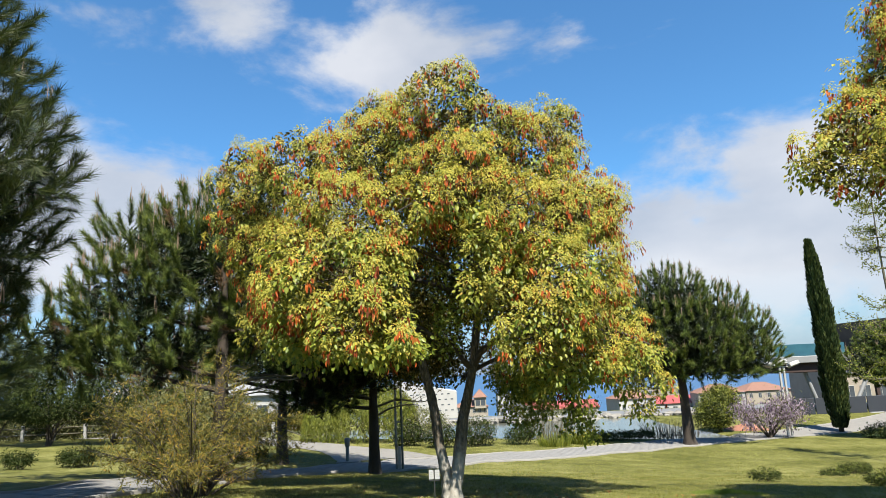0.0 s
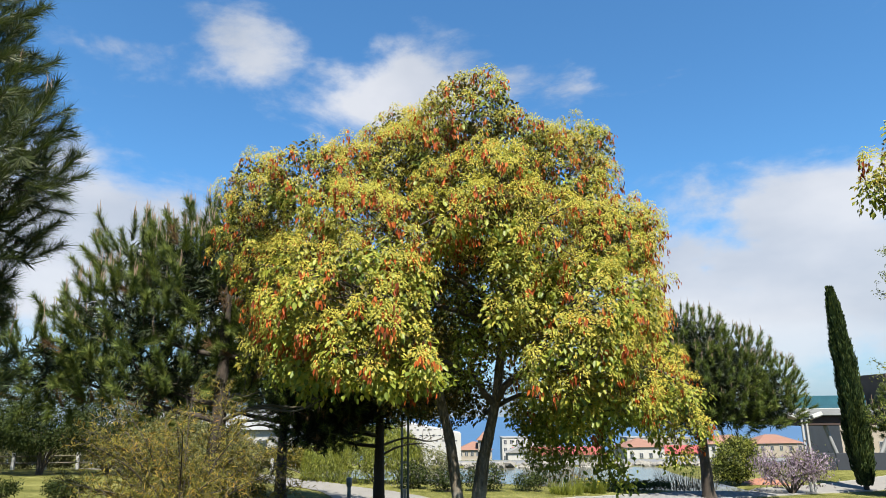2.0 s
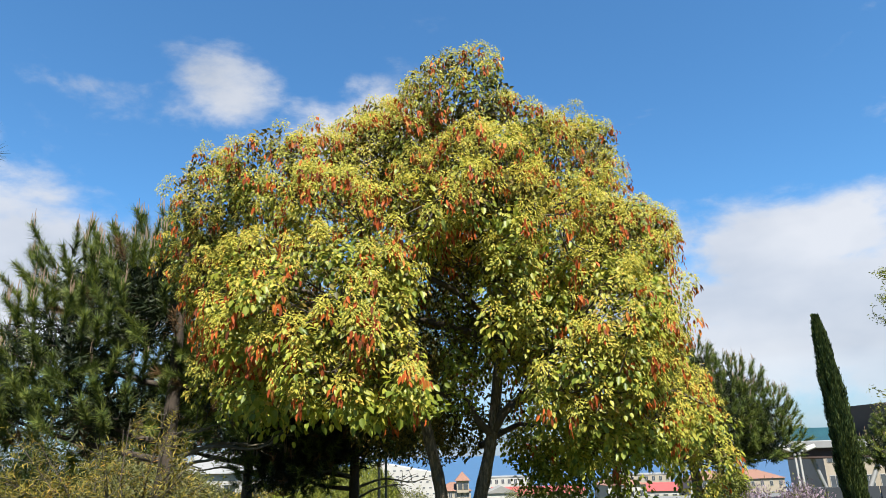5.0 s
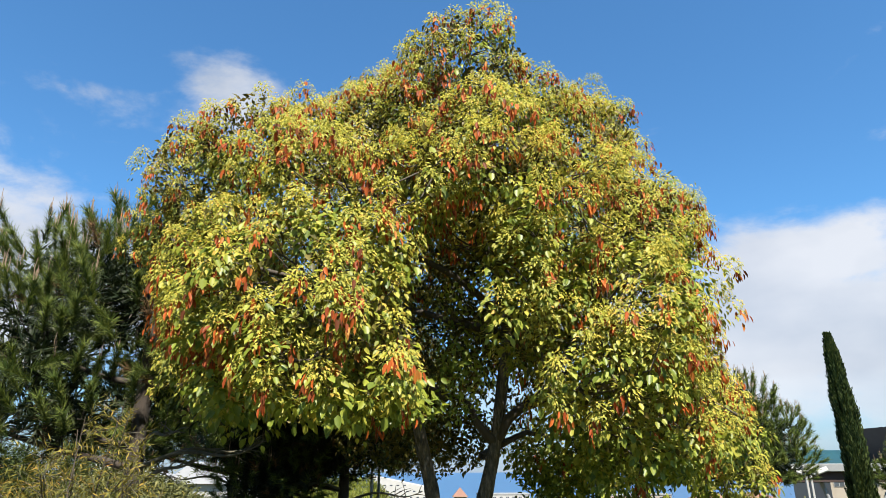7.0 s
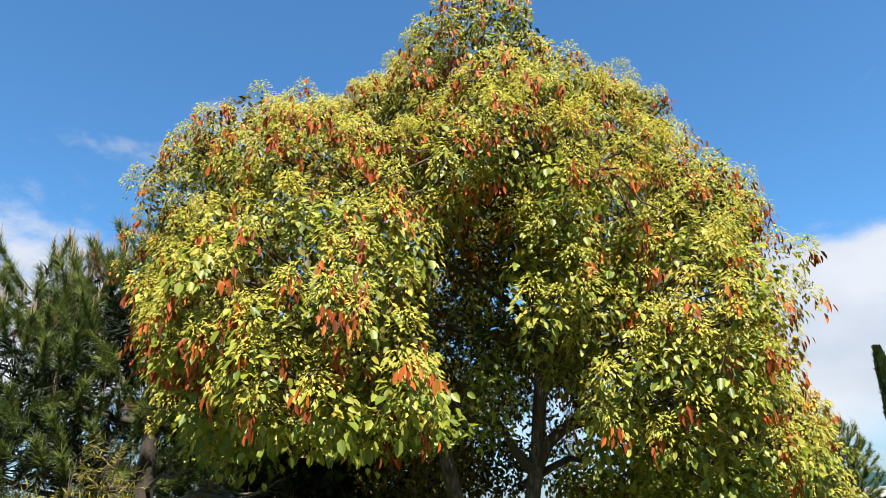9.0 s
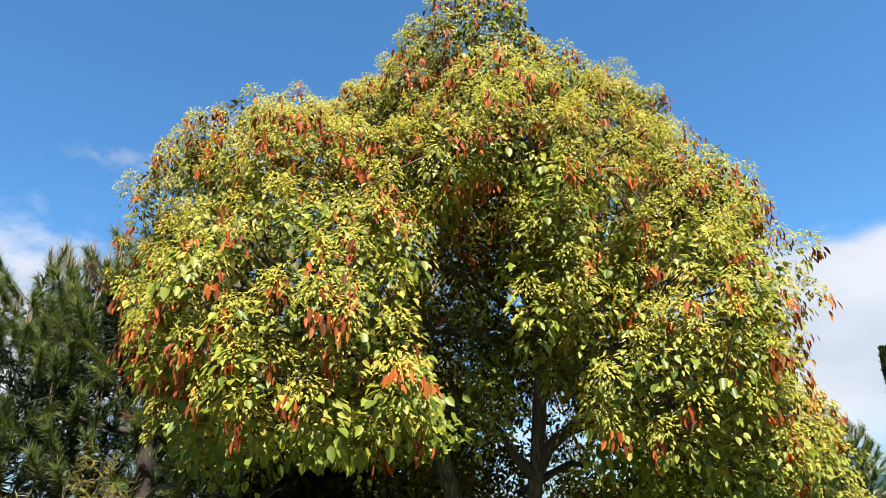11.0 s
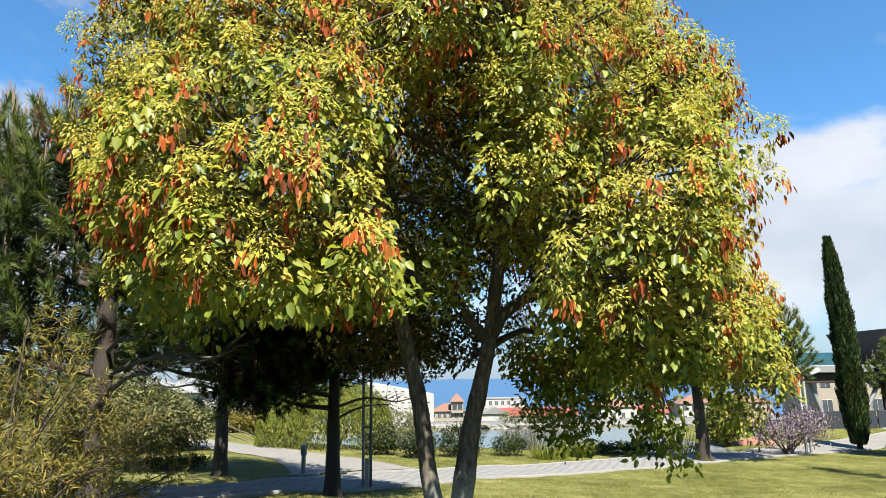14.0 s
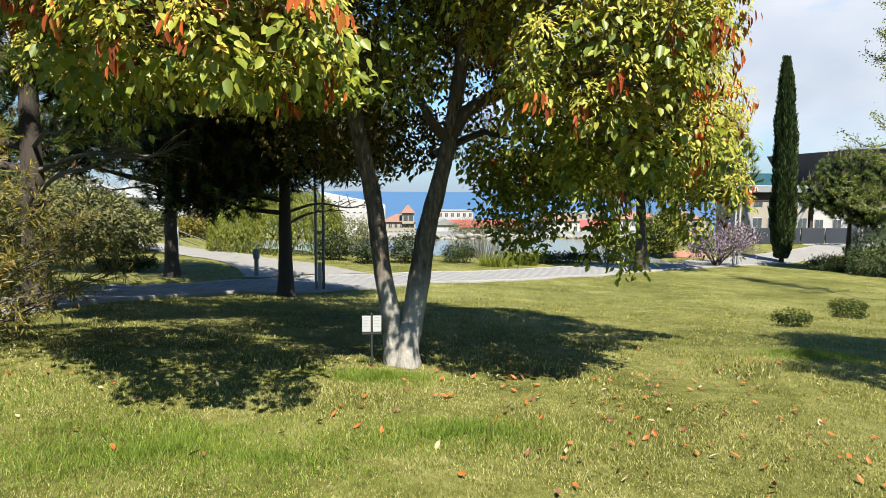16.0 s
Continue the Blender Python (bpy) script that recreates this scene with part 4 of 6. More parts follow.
    if candles:
        heap = Heap()
        sel = np.nonzero((ways[:, 2] > 0.35) & (g.uniform(size=len(tips)) < candles))[0]
        for i in sel:
            for _ in range(g.integers(2, 5)):
                o = tips[i] + axis[i] * shoot * 0.95 + g.normal(size=3) * 0.03
                h = g.uniform(0.2, 0.42)
                heap.tube([o, o + np.array([0, 0, h * 0.6]) + g.normal(size=3) * 0.01, o + np.array([0, 0, h]) + g.normal(size=3) * 0.015], [0.009, 0.008, 0.004], 4)
        if heap.n:
            tagged(heap.make("candle_mass", CANDLE, tree, "pale upright spring shoots"), kind="stuff")
    return tree


# the nearest pine: tall, at the edge of the view
pine("pine_tree", on_ground(-8.0, 8.6), 9.0,
     [(0.0, 0, 8.3, 1.2, 1.3, 1.2), (0.5, -0.1, 7.0, 1.35, 1.5, 0.9), (0.7, -0.3, 5.9, 1.5, 1.5, 0.75), (1.3, -0.2, 5.2, 1.35, 1.2, 0.5), (1.5, -0.3, 4.5, 1.5, 1.3, 0.5), (1.2, -0.2, 3.7, 1.4, 1.5, 0.55), (-1.2, 0.4, 6.0, 1.6, 1.6, 2.2), (0.0, -1.2, 4.4, 1.5, 1.1, 1.3), (0.5, 0.2, 3.0, 1.4, 1.4, 0.7), (0.6, 0.1, 2.1, 1.5, 1.3, 0.8), (0.2, 0.3, 1.3, 1.2, 1.2, 0.5)],
     "tall dark green pine with long needles and spreading limbs", 0.2, 0.4, 260, 0.24, 0.0085, 11, 0.15, dead=0.03, shoot=0.52, core_density=140, mat=NEEDLE_DEEP, sweep=(0.3, 1.6), rise=0.7)
# the bushy pine beyond the shrub
pine("pine_tree", on_ground(-5.1, 15.6), 7.2,
     [(-0.9, 1.6, 6.1, 1.2, 1.4, 0.9), (-2.3, 1.4, 5.6, 1.3, 1.5, 0.9), (0.3, 1.3, 6.2, 1.0, 1.2, 0.9), (-0.5, 0.6, 4.9, 1.7, 1.4, 1.1), (1.1, 1.0, 5.0, 1.0, 1.2, 1.0), (-2.1, 0.5, 4.1, 1.7, 1.5, 1.0), (-4.3, 1.0, 3.2, 1.5, 1.5, 0.9), (0.9, 0.8, 3.7, 1.1, 1.2, 0.9), (-1.6, 0.4, 2.9, 1.9, 1.3, 0.7)],
     "bushy mid-green pine with pale upright candles", 0.2, 0.5, 240, 0.24, 0.013, 12, 0.85, dead=0.14, shoot=0.6, core_density=70, sweep=(0.35, 1.7), snags=((1.9, 2.3, -0.9, 0.35), (2.1, 2.0, 0.6, 0.5), (1.6, 1.5, -1.2, 0.5), (2.3, 1.2, -1.5, 0.2)))
# pines behind the main tree: low shaded crowns over bare boles
pine("pine_tree", on_ground(-6.2, 25.8), 8.2,
     [(0.2, 0, 6.4, 2.0, 1.8, 1.5), (2.2, -1.5, 4.3, 1.8, 1.5, 0.8), (0.4, -1.6, 5.4, 2.4, 1.7, 1.0), (0.6, -0.4, 3.3, 1.5, 1.2, 0.6), (-2.4, -0.6, 3.5, 1.4, 1.2, 0.55), (-1.8, 0, 4.9, 1.8, 1.6, 1.1), (1.6, -0.2, 4.8, 2.0, 1.6, 1.1), (0, 0.6, 4.0, 2.2, 1.5, 0.8), (2.6, -0.5, 3.6, 1.6, 1.4, 0.9), (-2.4, 0, 4.3, 1.7, 1.4, 0.7), (1.9, -0.9, 3.0, 1.3, 1.2, 0.6), (-4.2, -0.3, 4.0, 1.6, 1.4, 0.9)],
     "pine with a dark bare trunk and dense shaded crown", 0.2, 0.36, 50, 0.2, 0.018, 13, 0.3, bole=5.6, dead=0.4, core_density=110, snags=((2.3, 1.5, -0.8, 0.2), (2.6, -1.8, -0.6, 0.3), (2.1, 1.2, 0.8, 0.5)))
pine("pine_tree", on_ground(-2.12, 20.6), 7.6,
     [(0.0, 0, 5.7, 1.8, 1.6, 1.2), (-0.3, -1.9, 4.7, 2.7, 1.9, 0.9), (-1.6, 1.8, 4.7, 2.2, 1.6, 0.8), (-1.7, 0, 2.35, 1.3, 1.1, 0.6), (-0.5, 0.4, 2.9, 1.5, 1.1, 0.6), (1.1, 0.3, 3.2, 1.3, 1.0, 0.6), (-1.6, 0, 4.2, 1.6, 1.4, 0.8), (1.3, 0.2, 4.2, 1.4, 1.4, 0.7), (-0.6, -0.3, 3.6, 1.6, 1.3, 0.6), (-2.4, 0.1, 3.3, 1.4, 1.2, 0.7), (1.6, 0.3, 3.5, 0.9, 0.9, 0.5), (-1.7, 0, 2.75, 1.1, 1.0, 0.5)],
     "pine with a straight dark trunk and low shaded limbs", 0.18, 0.36, 50, 0.19, 0.018, 14, 0.3, bole=5.0, dead=0.3, core_density=220, snags=((2.0, 1.9, -0.3, 0.25), (2.2, -1.5, -0.5, 0.15), (1.75, 1.3, -0.6, 0.35)))
# the round pine by the path
pine("pine_tree", on_ground(12.8, 35.6), 8.9,
     [(-0.4, 0, 7.7, 1.9, 1.9, 1.4), (1.5, 0, 6.7, 2.0, 1.9, 1.4), (-2.0, 0, 6.4, 2.0, 1.9, 1.3), (3.2, 0, 5.4, 1.8, 1.8, 1.25), (0.4, -0.8, 5.7, 2.6, 2.0, 1.5), (-3.0, 0, 4.8, 1.9, 1.8, 1.1), (3.0, -0.2, 4.2, 1.9, 1.8, 0.9), (0.8, -0.5, 4.2, 2.3, 1.8, 0.9), (-1.4, -0.3, 4.1, 1.8, 1.7, 0.8)],
     "round-headed dark green pine with candle tips beside the footpath", 0.32, 0.5, 110, 0.3, 0.02, 15, 0.85, bole=6.4, lean=(-0.2, 0), sweep=(0.5, 1.9), shoot=0.5)


def cypress(name, base, height, radius, label, seed=21, count=24000, lean=-0.35):
    g = np.random.default_rng(seed)
    tree = thing(name, base, label, "tree")
    v, f = tube_arrays([(0, 0, -0.1), (0.02, 0, height * 0.3), (0, 0, height * 0.8)], [0.16, 0.13, 0.03], 8, 0.05, seed)
    mesh_of("trunk", v, f, PINE_BARK, tree, "", True)
    s = g.uniform(0, 1, count) ** 0.85
    ang = g.uniform(0, 2 * np.pi, count)
    prof = np.interp(s, [0, 0.04, 0.15, 0.4, 0.66, 0.78, 0.9, 1.0], [0.55, 0.8, 0.98, 1.0, 0.86, 0.62, 0.48, 0.15])
    # upright plumes make the outline uneven
    plume = np.array([noise.noise(Vector((math.cos(a) * 2.4, math.sin(a) * 2.4, q * 6.0))) for a, q in zip(ang, s)])
    r = radius * prof * (1 + 0.55 * plume) * (1.06 - 0.5 * g.uniform(0, 1, count) ** 1.6)
    out = np.stack([np.cos(ang), np.sin(ang), np.zeros(count)], -1)
    at = out * r[:, None] + np.stack([lean * s * s, np.zeros(count), 0.25 + s * (height - 0.7)], -1)
    d = unit(out * g.uniform(0.1, 0.75, (count, 1)) + np.array([0, 0, 1.0]) + g.normal(size=(count, 3)) * 0.12)
    ln = g.uniform(0.18, 0.38, count)
    blade_mesh("foliage", [(at, d, out + g.normal(size=(count, 3)) * 0.35, ln, ln * g.uniform(0.22, 0.36, count))], CYPRESS_LEAF, tree, "", "small")
    return tree


cypress("cypress_tree", on_ground(26.0, 44.5), 13.2, 0.58, "tall narrow dark green cypress beside the path")

# ---- other plants ----
def leaf_cloud(lobes, spacing, g, per, ln, ratio, droop=0.3, out=0.6):
    """Leaves on the outside of round lobes."""
    p, n = crown_shell(lobes, spacing, g, 0.75, 0.35)
    idx = np.repeat(np.arange(len(p)), per)
    m = len(idx)
    up = np.array([0, 0, 1.0])
    at = p[idx] + g.normal(size=(m, 3)) * spacing * 0.45 - n[idx] * g.uniform(0, spacing * 1.6, (m, 1))
    d = unit(n[idx] * out + g.normal(size=(m, 3)) * 0.7 - up * droop)
    length = g.uniform(ln * 0.6, ln * 1.1, m)
    return at, d, n[idx] + up * 0.6 + g.normal(size=(m, 3)) * 0.4, length, length * ratio


def shrub(name, base, lobes, label, mat, spacing=0.14, per=5, ln=0.07, ratio=0.45, stems=9, seed=31, blossom=None, twig=TWIG, group="", blossom_share=0.25, droop=0.3, stem_r=0.016):
    """A bush: stems from one foot, a leafy crown, and blossom where it has some."""
    g = np.random.default_rng(seed)
    ob = thing(name, base, label, "shrub", group)
    L = np.asarray(lobes, float)
    for k in range(stems):
        c = L[k % len(L), :3] + g.normal(size=3) * L[k % len(L), 3:] * 0.45
        a = np.array([g.normal() * 0.08, g.normal() * 0.08, -0.05])
        mid = a + (c - a) * np.array([0.35, 0.35, 0.55])
        v, f = tube_arrays(curve_through([a, mid, c], 9), np.linspace(stem_r, stem_r * 0.25, 9), 5, 0.05, seed)
        mesh_of("stem", v, f, twig, ob, "", True)
    blade_mesh("leaves", [leaf_cloud(lobes, spacing, g, per, ln, ratio, droop)], mat, ob, "", "kite")
    if blossom:
        top = [(x, y, z + 0.02, rx * 1.02, ry * 1.02, rz * 1.02) for x, y, z, rx, ry, rz in lobes]
        at, d, fc, le, wd = leaf_cloud(top, spacing * 1.5, g, max(1, int(per * blossom_share * 3)), ln * 0.8, 0.8, 0.0)
        blade_mesh("blossom", [(at, d, fc, le, wd)], blossom, ob, "", "small")
    return ob


def feathery_bush(name, base, height, spread_r, label, seed=41, stems=46):
    """A tall loose bush: many arching stems with sprigs of narrow yellow-brown leaves."""
    g = np.random.default_rng(seed)
    ob = thing(name, base, label, "shrub")
    sprigs_at, sprigs_d = [], []
    for k in range(stems):
        a = g.uniform(0, 2 * np.pi)
        reach = spread_r * g.uniform(0.02, 1) ** 0.36
        top = height * (1 - 0.5 * (reach / spread_r) ** 2) * g.uniform(0.3, 1.02)
        foot = np.array([math.cos(a) * 0.25, math.sin(a) * 0.25, -0.05])
        tip = np.array([math.cos(a) * reach, math.sin(a) * reach, top])
        mid = foot + (tip - foot) * np.array([0.35, 0.35, 0.6]) + g.normal(size=3) * 0.06
        line = curve_through([foot, mid, tip], 14)
        v, f = tube_arrays(line, np.linspace(0.018, 0.004, 14), 5, 0.05, seed)
        mesh_of("stem", v, f, TWIG, ob, "", True)
        for _ in range(26):
            q = g.uniform(0.3, 1.0)
            i = min(int(q * 13), 12)
            p = line[i] + (line[i + 1] - line[i]) * g.uniform()
            sprigs_at.append(p)
            sprigs_d.append(unit(unit(line[i + 1] - line[i]) * 0.6 + g.normal(size=3) * 0.8))
    sprigs_at, sprigs_d = np.array(sprigs_at), np.array(sprigs_d)
    heap = Heap()
    ln = g.uniform(0.16, 0.42, len(sprigs_at))
    for p, d, l in zip(sprigs_at, sprigs_d, ln):
        heap.tube([p, p + d * l * 0.5 + np.array([0, 0, -0.015]), p + d * l], [0.004, 0.003, 0.0015], 3)
    tagged(heap.make("twig_mass", PALE_TWIG, ob), kind="stuff")
    per = 12
    idx = np.repeat(np.arange(len(sprigs_at)), per)
    m = len(idx)
    s = g.uniform(0.1, 1.05, (m, 1))
    rnd = unit(g.normal(size=(m, 3)))
    dd = sprigs_d[idx]
    side = unit(rnd - (rnd * dd).sum(-1, keepdims=True) * dd)
    at = sprigs_at[idx] + dd * s * ln[idx][:, None]
    length = g.uniform(0.06, 0.12, m)
    blade_mesh("leaves", [(at, unit(side + dd * 0.7), np.array([0, -0.5, 1.0]) + g.normal(size=(m, 3)) * 0.6, length, length * 0.15)], BUSH_LEAF, ob, "", "kite")
    return ob


feathery_bush("feathery_bush", on_ground(-4.4, 12.0), 2.65, 1.85, "tall loose bush with narrow olive and rust-brown leaves", 41, 60)

# the second tree of the same kind at the edge of the lawn
broad_tree("broadleaf_tree", on_ground(8.1, 8.9), [([(0, 0, -0.1), (0.03, 0.02, 1.2), (-0.05, 0.05, 2.6), (0.0, 0, 4.2), (0.1, 0, 6.5)], 0.17, 0.04)],
           [(-2.3, -0.3, 5.0, 0.7, 0.8, 0.55), (-1.7, 0.1, 5.6, 0.75, 0.85, 0.6), (-1.8, -1.7, 4.8, 1.0, 1.0, 0.8), (-1.0, -2.5, 4.8, 1.1, 1.0, 0.8), (-0.5, 0, 6.4, 1.2, 1.4, 1.0), (0.7, 0.2, 6.0, 2.0, 1.8, 1.5), (0.1, 0, 7.6, 1.4, 1.4, 1.0), (0.9, -1.0, 5.0, 1.4, 1.2, 0.9), (0.5, 1.2, 5.2, 1.4, 1.2, 0.9)],
           [((0.0, 0, 3.2), (-1.6, 0, 4.9), 0.05), ((0, 0, 3.8), (-0.9, 0, 6.0), 0.05), ((0, 0, 3.6), (1.4, 0.4, 5.4), 0.05), ((0, 0, 3.4), (0.9, -1.0, 4.6), 0.05), ((0, 0, 3.4), (0.5, 1.2, 4.8), 0.05)],
           "evergreen tree with yellow-green crown and orange leaves at the lawn's edge", 0.24, 0.9, 9)


def willow(name, base, lobes, label, seed=51):
    """A low weeping bush: strands of narrow leaves hang from its rounded top."""
    g = np.random.default_rng(seed)
    ob = thing(name, base, label, "shrub")
    tops, n = crown_shell(lobes, 0.125, g, 0.8, 0.3)
    keep = n[:, 2] > -0.1
    tops, n = tops[keep], n[keep]
    L = np.asarray(lobes, float)
    for c in L[:, :3]:
        v, f = tube_arrays(curve_through([(0, 0, -0.05), c * np.array([0.4, 0.4, 0.6]), c], 8), np.linspace(0.06, 0.015, 8), 6, 0.05, seed)
        mesh_of("stem", v, f, TWIG, ob, "", True)
    per = 24
    idx = np.repeat(np.arange(len(tops)), per)
    m = len(idx)
    s = g.uniform(0, 1, (m, 1))
    drop = np.minimum(np.repeat(g.uniform(0.6, 2.6, len(tops)), per)[:, None], tops[idx][:, 2:3] - 0.1)
    out = n[idx] * np.array([1, 1, 0])
    at = tops[idx] + out * np.sqrt(s) * 0.25 - np.array([0, 0, 1.0]) * s * drop + g.normal(size=(m, 3)) * 0.03
    d = unit(out * 0.2 + g.normal(size=(m, 3)) * 0.35 - np.array([0, 0, 1.0]))
    ln = g.uniform(0.1, 0.19, m)
    blade_mesh("leaves", [(at, d, out + g.normal(size=(m, 3)) * 0.5 + np.array([0, 0, 0.4]), ln, ln * 0.24)], WILLOW_LEAF, ob, "", "kite")
    return ob


willow("weeping_bush", on_ground(-4.1, 37.2), [(-2.3, 0, 1.6, 1.3, 1.2, 0.85), (-0.8, 0, 2.1, 1.4, 1.3, 0.95), (0.6, 0, 2.25, 1.3, 1.2, 0.9), (1.5, 0.2, 1.7, 0.9, 1.0, 0.8)], "bright green weeping bush beside the footpath")

# border of the pond
for x, y, r, hgt, sd, lab, mat, blo in [
        (-1.9, 34.6, 0.75, 1.3, 61, "rounded green bush with pale blossom by the footpath", SHRUB_LEAF, WHITE_BLOSSOM),
        (-0.2, 34.0, 0.7, 1.2, 62, "dark green bush sprinkled with white blossom", SHRUB_LEAF, WHITE_BLOSSOM),
        (1.6, 34.6, 0.85, 1.45, 63, "broad green bush with white blossom at the pond border", SHRUB_LEAF, WHITE_BLOSSOM),
        (-1.2, 37.4, 1.1, 1.9, 64, "grey-green bush behind the border planting", SHRUB_GREY, None),
        (3.9, 35.8, 0.7, 1.0, 65, "loose green bush at the water's edge", SHRUB_LEAF, None),
        (8.2, 37.6, 0.9, 0.55, 66, "low dark green hedge plant beside the footpath", SHRUB_LEAF, None),
        (9.8, 38.7, 0.9, 0.5, 67, "low dark green hedge plant beside the footpath", SHRUB_LEAF, None),
        (11.3, 39.6, 0.8, 0.5, 68, "low dark green hedge plant beside the footpath", SHRUB_LEAF, None)]:
    shrub("border_bush", on_ground(x, y), [(0, 0, hgt * 0.55, r, r * 0.9, hgt * 0.45), (r * 0.5, 0.1, hgt * 0.45, r * 0.7, r * 0.7, hgt * 0.4), (-r * 0.5, -0.1, hgt * 0.4, r * 0.7, r * 0.7, hgt * 0.4)], lab, mat, 0.19, 7, 0.13, 0.5, 7, sd, blo, blossom_share=0.1)


def reed_clump(name, base, radius, height, label, mat, count=420, seed=71, flower=None):
    g = np.random.default_rng(seed)
    ob = thing(name, base, label, "reeds")
    r = radius * np.sqrt(g.uniform(0, 1, count))
    a = g.uniform(0, 2 * np.pi, count)
    at = np.stack([r * np.cos(a), r * np.sin(a) * 0.7, np.full(count, -0.03)], -1)
    d = unit(np.stack([np.cos(a) * 0.35, np.sin(a) * 0.35, np.ones(count)], -1) + g.normal(size=(count, 3)) * 0.14)
    ln = g.uniform(0.6, 1.1, count) * height
    blade_mesh("foliage", [(at, d, g.normal(size=(count, 3)), ln, np.full(count, 0.035))], mat, ob, "", "needle")
    if flower:
        k = g.permutation(count)[:60]
        tip = at[k] + d[k] * ln[k][:, None] * 0.9
        fd = unit(g.normal(size=(60, 3)) + np.array([0, 0, 0.6]))
        tagged(blade_mesh("flower_mass", [(tip, fd, fd[:, ::-1], np.full(60, 0.12), np.full(60, 0.09))], flower, ob, "yellow flowers", "small"), kind="stuff")
    return ob


reed_clump("reed_clump", on_ground(5.6, 34.9), 0.8, 0.8, "bright green sword-leaved water plants by the pond", WILLOW_LEAF, 320, 71)
reed_clump("reed_clump", on_ground(7.0, 35.8), 0.7, 0.9, "clump of green blades with yellow flowers", WILLOW_LEAF, 420, 72, YELLOW_BLOSSOM)
reed_clump("reed_clump", on_ground(5.8, 39.3), 1.6, 1.7, "tall dry straw-coloured reeds at the water", PALE_TWIG, 300, 73)
reed_clump("reed_clump", on_ground(13.5, 40.6), 1.6, 1.3, "dry reeds at the end of the pond", PALE_TWIG, 260, 74)
reed_clump("palm_clump", on_ground(13.0, 63.8), 1.2, 2.2, "grey-green spiky plant on the pond's far bank", SHRUB_GREY, 260, 75)
shrub("bank_bush", on_ground(8.5, 63.6), [(0, 0, 0.9, 1.8, 1.2, 0.8), (1.6, 0, 0.7, 1.2, 1, 0.6)], "grey-green bush on the pond's stony bank", SHRUB_GREY, 0.2, 5, 0.16, 0.4, 6, 76)

# by the footpath on the open side
def vase_bush(name, base, label, height=2.7, radius=2.3, seed=81):
    g = np.random.default_rng(seed)
    ob = thing(name, base, label, "shrub")
    tips = []
    for k in range(22):
        a = g.uniform(0, 6.283)
        q = math.sqrt(g.uniform(0.05, 1))
        top = np.array([math.cos(a) * radius * q, math.sin(a) * radius * 0.8 * q, height * (0.72 + 0.28 * g.uniform()) * (1 - 0.12 * q)])
        mid = top * np.array([0.45, 0.45, 0.45])
        line = curve_through([(g.normal() * 0.06, g.normal() * 0.06, -0.05), mid, top], 10)
        v, f = tube_arrays(line, np.linspace(0.05, 0.008, 10), 6, 0.06, seed)
        mesh_of("stem", v, f, TWIG, ob, "", True)
        tips += [line[6], line[7], line[8], line[9]]
    tips = np.array(tips)
    for nm, mat, per, sp in (("blossom", BLOSSOM, 46, 0.26), ("leaves", SHRUB_GREY, 12, 0.3)):
        idx = np.repeat(np.arange(len(tips)), per)
        m = len(idx)
        at = tips[idx] + g.normal(size=(m, 3)) * sp - np.array([0, 0, 1.0]) * np.abs(g.normal(size=(m, 1))) * 0.25
        d = unit(g.normal(size=(m, 3)) * 0.6 - np.array([0, 0, 1.0]))
        ln = g.uniform(0.08, 0.18, m)
        blade_mesh(nm, [(at, d, g.normal(size=(m, 3)), ln, ln * 0.42)], mat, ob, "hanging mauve blossom" if nm == "blossom" else "", "small")
    return ob


vase_bush("flowering_bush", on_ground(19.2, 40.1), "mauve-flowering bush with spreading grey stems")
shrub("round_bush", on_ground(18.3, 45.0), [(0, 0, 1.6, 1.25, 1.2, 1.2), (0.4, 0, 2.2, 0.9, 0.9, 0.8), (-0.5, 0, 1.0, 1.1, 1.0, 0.8)], "rounded yellow-green bush beside the pond", SHRUB_LEAF, 0.2, 8, 0.15, 0.45, 8, 82, WILLOW_LEAF, blossom_share=0.9)
for x, y, r, hgt, sd in [(7.9, 16.9, 0.36, 0.3, 83), (13.4, 22.4, 0.5, 0.36, 84), (10.9, 19.2, 0.36, 0.24, 85), (9.6, 14.6, 0.55, 0.34, 86)]:
    shrub("low_shrub", on_ground(x, y), [(0, 0, hgt * 0.5, r, r * 0.9, hgt * 0.5), (r * 0.6, 0.05, hgt * 0.35, r * 0.5, r * 0.5, hgt * 0.35), (-r * 0.5, 0, hgt * 0.4, r * 0.5, r * 0.5, hgt * 0.35)], "low clipped green shrub on the lawn", SHRUB_LEAF, 0.07, 6, 0.05, 0.5, 7, sd, WILLOW_LEAF, group="low shrubs on the lawn", blossom_share=0.15, stem_r=0.01)

